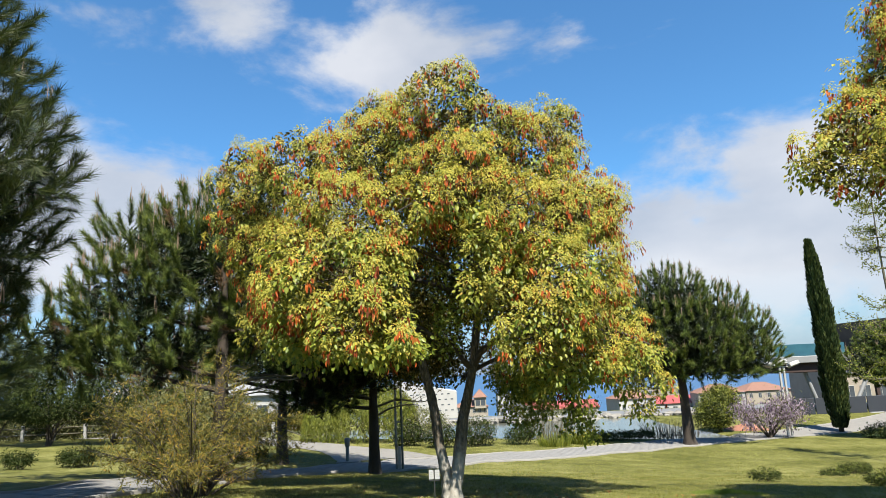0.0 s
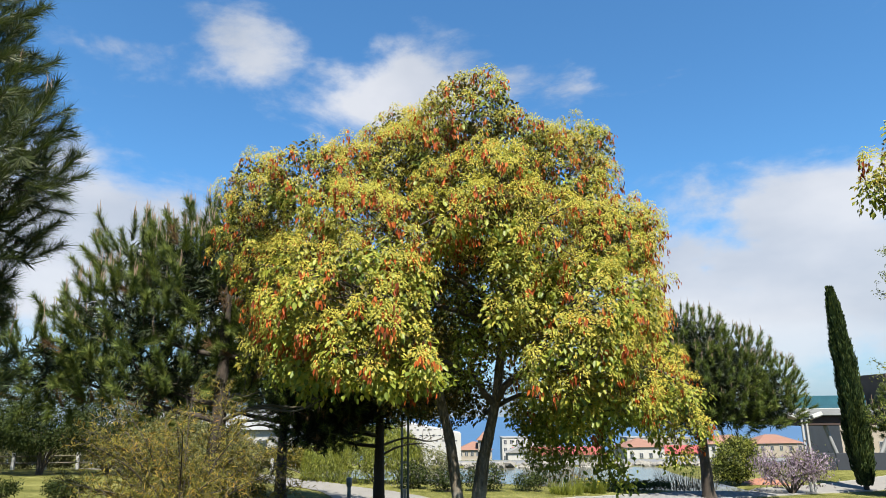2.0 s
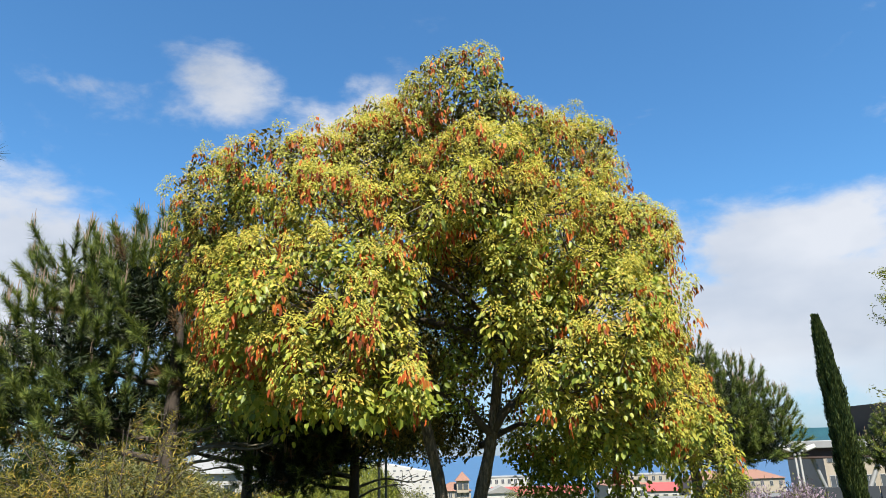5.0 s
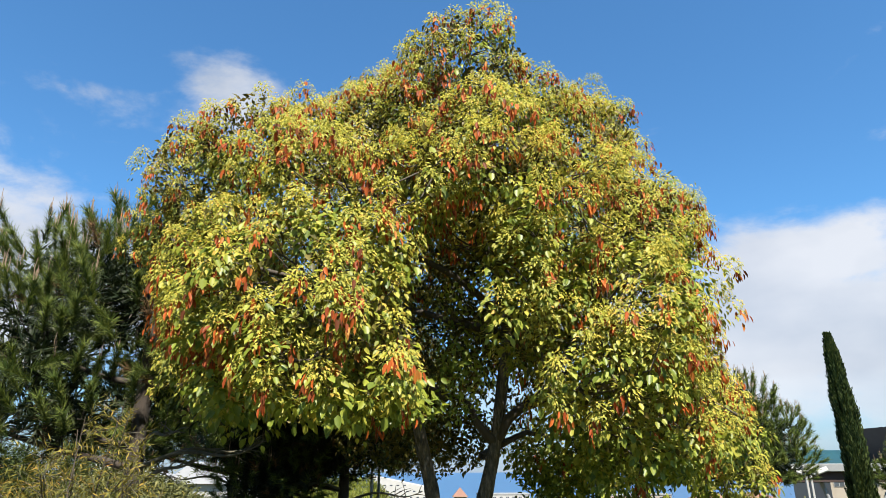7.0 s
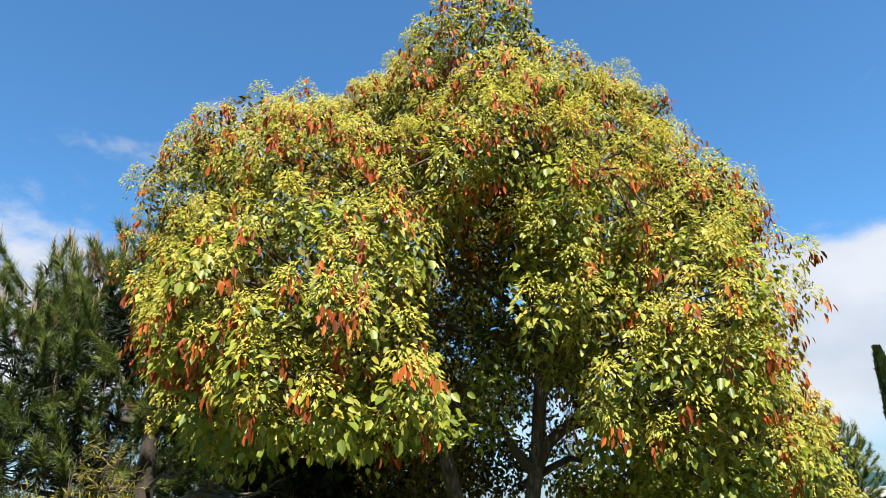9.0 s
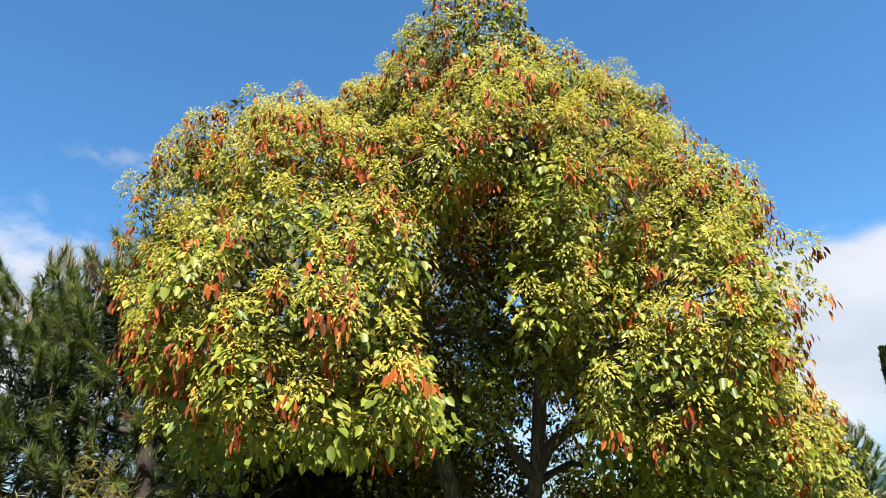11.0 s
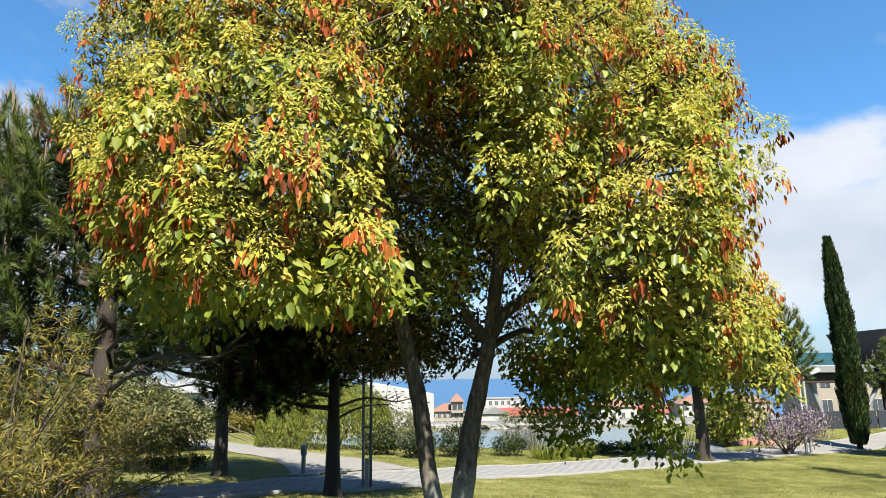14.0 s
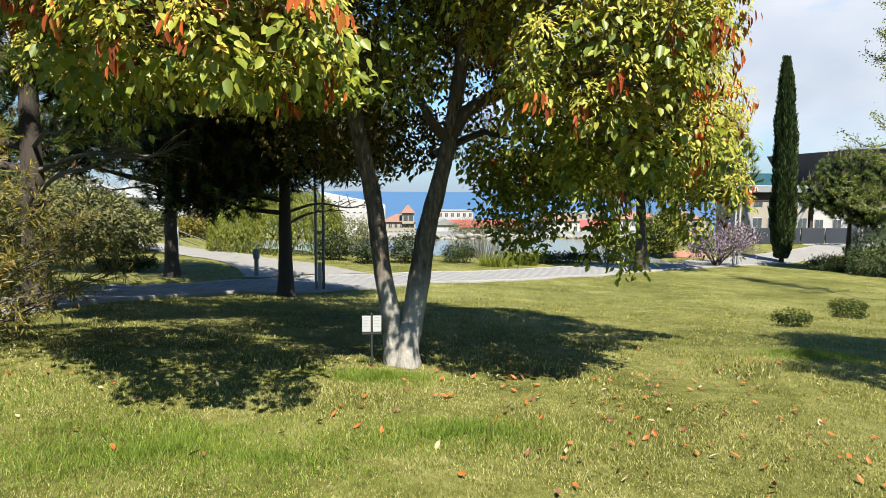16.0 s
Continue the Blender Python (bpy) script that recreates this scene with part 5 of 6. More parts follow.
# right-hand edge: young pine, dark juniper, budding tree
pine("young_pine", on_ground(26.6, 39.4), 7.0, [(0, 0, 5.5, 1.6, 1.5, 1.1), (1.5, 0, 5.0, 1.6, 1.5, 1.1), (-1.2, 0, 4.3, 1.5, 1.4, 1.0), (0.4, -0.5, 3.8, 2.0, 1.4, 1.0), (1.6, -0.3, 3.4, 1.5, 1.3, 0.9)], "young pine with yellowish tips and dark lower crown", 0.16, 0.45, 100, 0.26, 0.022, 91, 0.4, bole=5.0, core_density=220)
for x, y, r, hgt, sd in [(27.9, 38.0, 1.8, 2.9, 92), (26.2, 40.2, 1.1, 0.9, 93)]:
    shrub("juniper", on_ground(x, y), [(0, 0, hgt * 0.5, r, r, hgt * 0.5), (r * 0.6, 0, hgt * 0.4, r * 0.8, r * 0.8, hgt * 0.4), (-r * 0.6, 0, hgt * 0.3, r * 0.7, r * 0.7, hgt * 0.3)], "dark spreading juniper on the lawn", CYPRESS_LEAF, 0.2, 8, 0.22, 0.25, 8, sd)


def budding_tree(name, base, height, label, seed=95):
    g = np.random.default_rng(seed)
    ob = thing(name, base, label, "tree")
    trunk = curve_through([(0, 0, -0.1), (0.05, 0, height * 0.4), (-0.05, 0, height * 0.75), (0, 0, height)], 24)
    v, f = tube_arrays(trunk, np.linspace(0.09, 0.012, 24), 8, 0.05, seed)
    mesh_of("trunk", v, f, PALE_TWIG, ob, "", True)
    buds_at = []
    for k in range(34):
        i = int(g.uniform(6, 22))
        a = g.uniform(0, 6.283)
        l = (1 - i / 26) * 2.6 * g.uniform(0.6, 1.1) + 0.3
        o = trunk[i]
        d = np.array([math.cos(a), math.sin(a), 0.1])
        line = curve_through([o, o + d * l * 0.5 + np.array([0, 0, -0.15 * l]), o + d * l + np.array([0, 0, 0.12 * l])], 12)
        v, f = tube_arrays(line, np.linspace(0.03, 0.006, 12), 5, 0.1, seed)
        mesh_of("branch", v, f, PALE_TWIG, ob)
        for q in line[3:]:
            buds_at.append(np.repeat(q[None], 16, 0) + g.normal(size=(16, 3)) * 0.09)
            if g.uniform() < 0.5:
                e = q + unit(g.normal(size=3) + np.array([0, 0, 0.5])) * 0.45
                v, f = tube_arrays([q, (q + e) / 2 + g.normal(size=3) * 0.03, e], [0.01, 0.007, 0.004], 4)
                mesh_of("twig", v, f, PALE_TWIG, ob)
                buds_at.append(e[None] + g.normal(size=(10, 3)) * 0.08)
    at = np.concatenate(buds_at)
    m = len(at)
    ln = g.uniform(0.05, 0.1, m)
    blade_mesh("foliage", [(at, unit(g.normal(size=(m, 3))), g.normal(size=(m, 3)), ln, ln * 0.5)], WILLOW_LEAF, ob, "fresh yellow-green buds", "small")
    return ob


budding_tree("budding_tree", on_ground(18.6, 27.0), 11.3, "slender tree with bare curved branches and first buds")

# behind the footpath on the shaded side
for x, y, r, hgt, sd, lab, mat in [
        (-12.6, 33.0, 2.0, 3.2, 101, "grey-green olive-like bush behind the lawn", SHRUB_GREY), (-11.2, 34.6, 1.4, 2.4, 102, "grey-green rounded bush by the side path", SHRUB_GREY),
        (-19.5, 44.0, 2.0, 2.3, 112, "grey-green rounded bush beyond the lawn", SHRUB_GREY), (-24.8, 45.0, 2.2, 2.5, 113, "grey-green rounded bush beyond the lawn", SHRUB_GREY), (-30.5, 46.0, 2.4, 2.6, 114, "grey-green rounded bush beyond the lawn", SHRUB_GREY),
        (-12.0, 52.0, 1.6, 1.8, 109, "rust-tinged bush before the white house", BUSH_LEAF), (-16.0, 54.0, 1.8, 2.0, 110, "green bush before the white house", SHRUB_LEAF)]:
    shrub("background_bush", on_ground(x, y), [(0, 0, hgt * 0.55, r, r, hgt * 0.45), (r * 0.6, 0, hgt * 0.4, r * 0.8, r * 0.8, hgt * 0.4), (-r * 0.6, 0, hgt * 0.42, r * 0.8, r * 0.8, hgt * 0.4)], lab, mat, 0.3, 15, 0.21, 0.45, 8, sd)

# small open-headed trees at the back of the lawn, bare at the foot
for x, y, r, hgt, sd, lab, mat in [
        (-15.2, 36.5, 1.5, 4.0, 111, "dark open-headed small tree at the back of the lawn", SHRUB_LEAF), (-18.4, 37.5, 1.9, 4.8, 103, "dark open-headed small tree at the back of the lawn", SHRUB_LEAF),
        (-22.6, 38.5, 2.1, 5.0, 104, "dark open-headed small tree at the back of the lawn", SHRUB_LEAF), (-27.0, 40.0, 2.4, 5.2, 105, "dark open-headed small tree at the back of the lawn", SHRUB_LEAF)]:
    shrub("background_bush", on_ground(x, y), [(0, 0, hgt * 0.62, r, r, hgt * 0.34), (r * 0.75, 0, hgt * 0.46, r * 0.7, r * 0.7, hgt * 0.22), (-r * 0.7, 0.2, hgt * 0.5, r * 0.7, r * 0.7, hgt * 0.26), (0.2, -r * 0.4, hgt * 0.4, r * 0.6, r * 0.5, hgt * 0.17)], lab, mat, 0.34, 16, 0.18, 0.45, 11, sd, stem_r=0.05)

# low spreading shrubs on the lawn beyond the footpath; a dark leaf stands in for the pine's shade
for x, y, r, hgt, sd in [(-8.2, 27.6, 1.1, 0.6, 106), (-13.1, 24.3, 0.8, 0.75, 107), (-14.6, 23.2, 0.62, 0.72, 108)]:
    shrub("spreading_shrub", on_ground(x, y), [(0, 0, hgt * 0.45, r * 0.75, r * 0.7, hgt * 0.4), (r * 0.5, 0, hgt * 0.5, r * 0.4, r * 0.4, hgt * 0.3), (-r * 0.5, 0, hgt * 0.55, r * 0.4, r * 0.4, hgt * 0.3)], "low spreading shrub on the lawn, pine shade in its dark leaf colour", SHRUB_LEAF, 0.16, 14, 0.13, 0.3, 8, sd)

# ---- built things ----
def turn(ob, degrees):
    ob.rotation_euler = (0, 0, radians(degrees))
    return ob


def twin_mast(at):
    ob = thing("lamp_mast", at, "tall grey-green twin-pole lamp mast beside the footpath", "lamp post")
    bm = bmesh.new()
    box(bm, (-0.17, -0.13, -0.06), (0.17, 0.13, 0.05), 0.012)
    part("base_plate", bm, KERB, ob)
    for x in (-0.1, 0.1):
        v, f = tube_arrays([(x, 0, 0.04), (x, 0, 2.6), (x, 0, 5.2)], [0.04, 0.038, 0.034], 12)
        mesh_of("pole", v, f, GREY_METAL if x < 0 else GREEN_METAL, ob, "", True)
    for z in (1.55, 3.0, 4.6):
        bm = bmesh.new()
        box(bm, (-0.1, -0.012, z), (0.1, 0.012, z + 0.07), 0.004)
        part("cross_bar", bm, GREY_METAL, ob)
    bm = bmesh.new()
    box(bm, (-0.055, -0.03, 0.06), (0.055, 0.03, 0.78), 0.01)
    panel = part("service_panel", bm, WHITE_METAL, ob, "white service panel")
    bm = bmesh.new()
    box(bm, (-0.03, -0.036, 0.3), (0.03, -0.031, 0.42))
    part("marking", bm, INK, panel)
    bm = bmesh.new()
    box(bm, (-0.3, -0.1, 5.18), (0.3, 0.1, 5.28), 0.03)
    part("lamp_head", bm, GREY_METAL, ob)


twin_mast(on_ground(-1.54, 23.0))


def bollard(at):
    ob = thing("bollard_light", at, "short grey bollard light with a rounded cap", "bollard")
    bm = bmesh.new()
    box(bm, (-0.42, -0.3, -0.05), (0.5, 0.3, 0.06), 0.015)
    part("footing", bm, KERB, ob)
    v, f = tube_arrays([(0, 0, 0.05), (0, 0, 0.3), (0, 0, 0.62)], [0.075, 0.07, 0.07], 14)
    mesh_of("post", v, f, GREY_METAL, ob, "", True)
    v, f = tube_arrays([(0, 0, 0.6), (0, 0, 0.63), (0, 0, 0.9), (0, 0, 0.94), (0, 0, 0.95)], [0.07, 0.1, 0.11, 0.09, 0.001], 14)
    mesh_of("cap", v, f, GREY_METAL, ob, "", True)


bollard(on_ground(-3.9, 27.0))


def white_lamp(at, height=4.2):
    ob = thing("street_lamp", at, "white twin-post street lamp with three angled heads", "street lamp", "white street lamps")
    bm = bmesh.new()
    box(bm, (-0.2, -0.15, -0.06), (0.2, 0.15, 0.05), 0.012)
    part("base_plate", bm, KERB, ob)
    for x in (-0.13, 0.13):
        bm = bmesh.new()
        box(bm, (x - 0.06, -0.06, 0.04), (x + 0.06, 0.06, height), 0.012)
        part("post", bm, WHITE_METAL, ob)
    for k, (x, tilt) in enumerate(((-0.75, 18), (0.0, 0), (0.75, -18))):
        bm = bmesh.new()
        box(bm, (-0.32, -0.24, -0.13), (0.32, 0.24, 0.13), 0.04)
        head = part("lamp_head", bm, WHITE_METAL, ob)
        head.location = (x, 0, height + 0.12 + (0.12 if k == 1 else 0.0))
        head.rotation_euler = (radians(-12), radians(tilt), 0)
    bm = bmesh.new()
    box(bm, (-0.62, -0.035, height - 0.06), (0.62, 0.035, height + 0.01), 0.01)
    part("arm", bm, WHITE_METAL, ob)
    return ob


lamp_a = white_lamp(on_ground(20.85, 41.0))
copy_thing(lamp_a, Matrix.Translation(on_ground(36.6, 51.0)))


def plant_sign(at):
    ob = thing("plant_label", at, "two small grey label plates on a dark stake beside the trunk", "sign")
    bm = bmesh.new()
    box(bm, (-0.008, -0.005, -0.1), (0.008, 0.005, 0.5), 0.002)
    part("stake", bm, DARK_METAL, ob)
    bm = bmesh.new()
    box(bm, (-0.09, -0.008, 0.305), (0.09, -0.004, 0.325))
    part("rail", bm, DARK_METAL, ob)
    for x0, x1, tilt in ((-0.088, -0.01, 4), (0.01, 0.088, -5)):
        bm = bmesh.new()
        box(bm, (x0, -0.012, 0.33), (x1, -0.006, 0.48), 0.002)
        plate = part("plate", bm, SIGN_FACE, ob)
        for k, wd in enumerate((0.045, 0.052, 0.04, 0.048)):
            bm = bmesh.new()
            z = 0.46 - k * 0.028
            box(bm, (x0 + 0.013, -0.0135, z), (x0 + 0.013 + wd, -0.0125, z + 0.008))
            part("text_bar", bm, INK, plate)
    return ob


plant_sign((-0.125, 11.3, float(lawn_height(-0.125, 11.3))))


# the pavilion with the wide flat roof
def pavilion():
    ob = thing("pavilion", (33.0, 58.0, -3.0), "wide flat-roofed pavilion with grey fascia and slanting columns", "building")
    bm = bmesh.new()
    box(bm, (-4.6, -1.5, 4.55), (24, 12, 5.15), 0.05)
    part("roof_fascia", bm, ROOF_GREY, ob)
    bm = bmesh.new()
    box(bm, (-4.2, -1.1, 3.75), (23.6, 11.6, 4.546), 0.05)
    part("soffit", bm, SOFFIT, ob, "dark brown soffit band")
    for x0, x1 in ((-1.8, -0.6), (3.9, 1.6), (8.5, 6.2), (13.0, 10.8), (17.5, 15.3)):
        v, f = tube_arrays([(x1, -0.4, -0.3), ((x0 + x1) / 2, -0.4, 1.8), (x0, -0.4, 3.8)], [0.17, 0.17, 0.17], 10)
        mesh_of("column", v, f, ROOF_GREY, ob, "slanting grey column", True)
    for x in (4.4, 9.0, 14.0):
        bm = bmesh.new()
        box(bm, (x, -0.1, -0.3), (x + 0.3, 0.2, 3.746), 0.02)
        part("post", bm, SOFFIT, ob)
    # teal netted balustrade at the roof's end
    bm = bmesh.new()
    box(bm, (-3.6, 0.6, 5.154), (2.6, 0.75, 6.2), 0.01)
    part("balustrade", bm, TEAL, ob, "teal glass balustrade")
    # the dark rooftop volume leans outwards
    bm = bmesh.new()
    vs = [bm.verts.new(c) for c in [(8.4, 1.0, 5.154), (24, 1.0, 5.154), (24, 10, 5.154), (8.4, 10, 5.154), (6.9, 0.2, 8.2), (24, 0.2, 8.9), (24, 10.6, 8.9), (6.9, 10.6, 8.2)]]
    for q in ((0, 1, 5, 4), (1, 2, 6, 5), (2, 3, 7, 6), (3, 0, 4, 7), (4, 5, 6, 7), (3, 2, 1, 0)):
        bm.faces.new([vs[i] for i in q])
    part("rooftop_volume", bm, DARK_MESH, ob, "dark screened rooftop volume")
    for k in range(6):
        x = 9.6 + k * 2.6
        v, f = tube_arrays([(x, 0.9, 5.16), (x - 0.35, 0.5, 6.7), (x - 0.7, 0.08, 8.2)], [0.05, 0.05, 0.05], 6)
        mesh_of("mullion", v, f, ROOF_GREY, ob, "pale mullion")
    v, f = tube_arrays([(6.8, 0.14, 8.24), (14, 0.14, 8.55), (24, 0.14, 8.94)], [0.07, 0.07, 0.07], 6)
    mesh_of("roof_rail", v, f, DARK_METAL, ob)
    # dark hoarding in front
    for k in range(9):
        bm = bmesh.new()
        box(bm, (-5.2 + k * 2.1, -3.8, -0.35), (-3.2 + k * 2.1, -3.7, 1.75), 0.02)
        part("hoarding_panel", bm, FENCE_DARK, ob, "dark blue-grey hoarding panel")
    for k in range(4):
        bm = bmesh.new()
        box(bm, (1.0 + k * 2.0, -4.3, -0.3), (2.6 + k * 2.0, -3.9, 0.5), 0.06)
        part("low_wall", bm, GREY_WALL, ob)


pavilion()


def house(name, at, w, d, h, label, wall, roof, roof_h=1.6, kind="hip", rows=2, cols=4, rot=0.0, win_w=0.9, win_h=1.2, overhang=0.35, chimney=False, turret=False):
    """A house: walls, roof, and real windows set into frames."""
    ob = thing(name, at, label, "house")
    turn(ob, rot)
    bm = bmesh.new()
    box(bm, (-w / 2, -d / 2, -1.0), (w / 2, d / 2, h))
    part("wall", bm, wall, ob)
    bm = bmesh.new()
    o = overhang
    if kind == "flat":
        box(bm, (-w / 2 - 0.1, -d / 2 - 0.1, h + 0.003), (w / 2 + 0.1, d / 2 + 0.1, h + 0.35), 0.03)
    else:
        in_x = d / 2 if kind == "hip" else -o
        c = [(-w / 2 - o, -d / 2 - o, h + 0.003), (w / 2 + o, -d / 2 - o, h + 0.003), (w / 2 + o, d / 2 + o, h + 0.003), (-w / 2 - o, d / 2 + o, h + 0.003), (-w / 2 + in_x, 0, h + roof_h), (w / 2 - in_x, 0, h + roof_h)]
        vs = [bm.verts.new(p) for p in c]
        for q in ((0, 1, 5, 4), (2, 3, 4, 5), (1, 2, 5), (3, 0, 4), (3, 2, 1, 0)):
            bm.faces.new([vs[i] for i in q])
    rf = part("roof", bm, roof, ob)
    if chimney:
        bm = bmesh.new()
        box(bm, (w * 0.2, 0.3, h + roof_h * 0.4), (w * 0.2 + 0.6, 0.9, h + roof_h + 0.7), 0.03)
        part("chimney", bm, wall, rf)
    for r in range(rows):
        for c in range(cols):
            x = -w / 2 + (c + 0.5) * w / cols
            z = (r + 0.5) * h / rows - win_h / 2 + 0.1
            bm = bmesh.new()
            box(bm, (x - win_w / 2, -d / 2 - 0.06, z), (x + win_w / 2, -d / 2 + 0.02, z + win_h), 0.01)
            win = part("window", bm, WHITE_METAL, ob)
            for s in (0, 1):
                bm = bmesh.new()
                box(bm, (x - win_w / 2 + 0.06 + s * (win_w / 2 - 0.03), -d / 2 - 0.085, z + 0.06), (x - 0.03 + s * (win_w / 2 - 0.03), -d / 2 - 0.063, z + win_h - 0.06))
                part("pane", bm, GLASS, win)
    if turret:
        bm = bmesh.new()
        box(bm, (w / 2 - 3.2, -d / 2 - 0.6, h - 0.4), (w / 2 - 0.4, -d / 2 + 2.0, h + 2.2), 0.03)
        tw = part("turret", bm, wall, ob)
        bm = bmesh.new()
        c = [(w / 2 - 3.6, -d / 2 - 1.0, h + 2.205), (w / 2, -d / 2 - 1.0, h + 2.205), (w / 2, -d / 2 + 2.4, h + 2.205), (w / 2 - 3.6, -d / 2 + 2.4, h + 2.205), (w / 2 - 1.8, -d / 2 + 0.7, h + 4.2)]
        vs = [bm.verts.new(p) for p in c]
        for q in ((0, 1, 4), (1, 2, 4), (2, 3, 4), (3, 0, 4), (3, 2, 1, 0)):
            bm.faces.new([vs[i] for i in q])
        part("turret_roof", bm, roof, tw)
        for k in (0, 1):
            bm = bmesh.new()
            box(bm, (w / 2 - 2.9 + k * 1.25, -d / 2 - 0.65, h + 0.3), (w / 2 - 1.9 + k * 1.25, -d / 2 - 0.58, h + 1.7), 0.01)
            part("window", bm, GLASS, ob)
    return ob


# the white block with scattered small windows
def white_block():
    ob = thing("white_building", (-3.2, 112.0, -4.2), "large white building with a slanting roofline and small square windows", "building")
    bm = bmesh.new()
    vs = [bm.verts.new(c) for c in [(-5.8, -4, -1), (5.0, -4, -1), (5.0, 5, -1), (-5.8, 5, -1), (-5.2, -4, 5.2), (5.0, -4, 3.2), (5.0, 5, 3.2), (-5.2, 5, 5.2)]]
    for q in ((0, 1, 5, 4), (1, 2, 6, 5), (2, 3, 7, 6), (3, 0, 4, 7), (4, 5, 6, 7), (3, 2, 1, 0)):
        bm.faces.new([vs[i] for i in q])
    part("wall", bm, WHITE_WALL, ob)
    for r in range(6):
        for c in range(10):
            x, z = -4.8 + c * 1.0 + (r % 2) * 0.45, 0.3 + r * 0.85
            if x > 4.6 or z > 3.9 - x * 0.18:
                continue
            bm = bmesh.new()
            box(bm, (x - 0.2, -4.03, z), (x + 0.2, -3.98, z + 0.16), 0.005)
            part("window", bm, GLASS, ob)


white_block()
town = lambda x, y: (x, y, float(lawn_height(x, y)))
house("house", town(6.0, 165), 8, 7, 3.7, "cream house with red tiled roof and a corner turret", CREAM_WALL, RED_ROOF, 1.8, "hip", 2, 6, 0, 0.8, 1.1, turret=True)
house("house", town(17.5, 168), 6, 7, 3.0, "small white gabled house by the shore", WHITE_WALL, GREY_WALL, 1.6, "gable", 1, 3, 90)
house("long_shed", town(27.0, 172), 22, 9, 2.6, "long white shed with a bright red sheet roof", WHITE_WALL, RED_SHEET, 1.8, "gable", 1, 10, 0, 1.2, 1.2)
house("long_shed", town(54.0, 176), 20, 9, 2.8, "long white shed with a bright red sheet roof", WHITE_WALL, RED_SHEET, 1.8, "gable", 1, 9, 0, 1.2, 1.2)
house("house", town(44.0, 160), 9, 8, 3.8, "white house with red tiled hip roof", WHITE_WALL, RED_ROOF, 1.8, "hip", 1, 4, 8)
house("house", town(68.0, 168), 11, 8, 4.6, "white two-storey house with red tiled roof", WHITE_WALL, RED_ROOF, 2.0, "hip", 2, 5, -6)
house("house", town(82.0, 175), 12, 9, 5.0, "cream house with red tiled roof", CREAM_WALL, RED_ROOF, 2.0, "hip", 2, 5, 4)
house("house", town(-6.0, 172), 12, 8, 4.4, "pale house with red tiled roof", CREAM_WALL, RED_ROOF, 1.8, "hip", 2, 5, 0)
house("apartment_house", town(22.0, 198), 14, 8, 6.4, "pale flat-roofed block behind the sheds", WHITE_WALL, ROOF_GREY, 1, "flat", 3, 8, 0)
house("apartment_house", town(60.0, 200), 18, 8, 6.0, "pale flat-roofed block near the shore", CREAM_WALL, ROOF_GREY, 1, "flat", 3, 9, 0)
house("house", town(50.5, 86), 8, 8, 5.6, "cream two-storey house behind the pavilion", CREAM_WALL, ROOF_GREY, 1, "flat", 2, 4, 0, 1.3, 1.4)
house("house", town(72.5, 90), 10, 8, 5.4, "cream two-storey house with a red roof behind the pavilion", CREAM_WALL, RED_ROOF, 1.4, "hip", 2, 4, 0, 1.2, 1.3)
house("house", town(61.0, 88), 10, 8, 5.2, "white two-storey house behind the pavilion", WHITE_WALL, RED_ROOF, 1.6, "hip", 2, 4, 0, 1.2, 1.3)
house("house", town(-17.0, 66), 8, 8, 3.4, "white two-storey house with a grey roof behind the lawn", WHITE_WALL, ROOF_GREY, 1.8, "gable", 1, 4, -12, 1.1, 1.5)
house("house", town(-31.0, 74), 10, 8, 4.4, "white house behind the bushes", WHITE_WALL, ROOF_GREY, 1.6, "hip", 2, 4, 10, 1.1, 1.2)


# low timber fence with white posts behind the side path
def low_fence():
    ob = thing("low_fence", on_ground(-13.0, 43.0), "low pale fence with white posts at the back of the lawn", "fence")
    for k in range(14):
        x = -16 + k * 2.0
        z = float(lawn_height(-13.0 + x, 43.0)) - ob.location.z
        bm = bmesh.new()
        box(bm, (x - 0.09, -0.09, z - 0.15), (x + 0.09, 0.09, z + 1.0), 0.02)
        part("post", bm, WHITE_METAL, ob)
        for up in (0.4, 0.8):
            if k < 13:
                z2 = float(lawn_height(-13.0 + x + 2, 43.0)) - ob.location.z
                v, f = tube_arrays([(x + 0.05, 0, z + up), (x + 1, 0, (z + z2) / 2 + up), (x + 1.95, 0, z2 + up)], [0.035, 0.035, 0.035], 6)
                mesh_of("rail", v, f, PALE_TWIG, ob)


low_fence()
bm = bmesh.new()
bmesh.ops.create_grid(bm, x_segments=6, y_segments=4, size=0.5, matrix=Matrix.Diagonal((3.0, 2.0, 1, 1)))
for vert in bm.verts:
    vert.co.z = float(lawn_height(20.6 + vert.co.x, 46.2 + vert.co.y)) - float(lawn_height(20.6, 46.2)) + 0.02 + 0.35 * max(0.0, 1 - vert.co.x ** 2 / 2 - vert.co.y ** 2)
bed = tagged(part("earth_bed", bm, TERRACOTTA), "small mound of red earth beside the round bush", "earth", kind="structure")
bed.location = on_ground(20.6, 46.2)

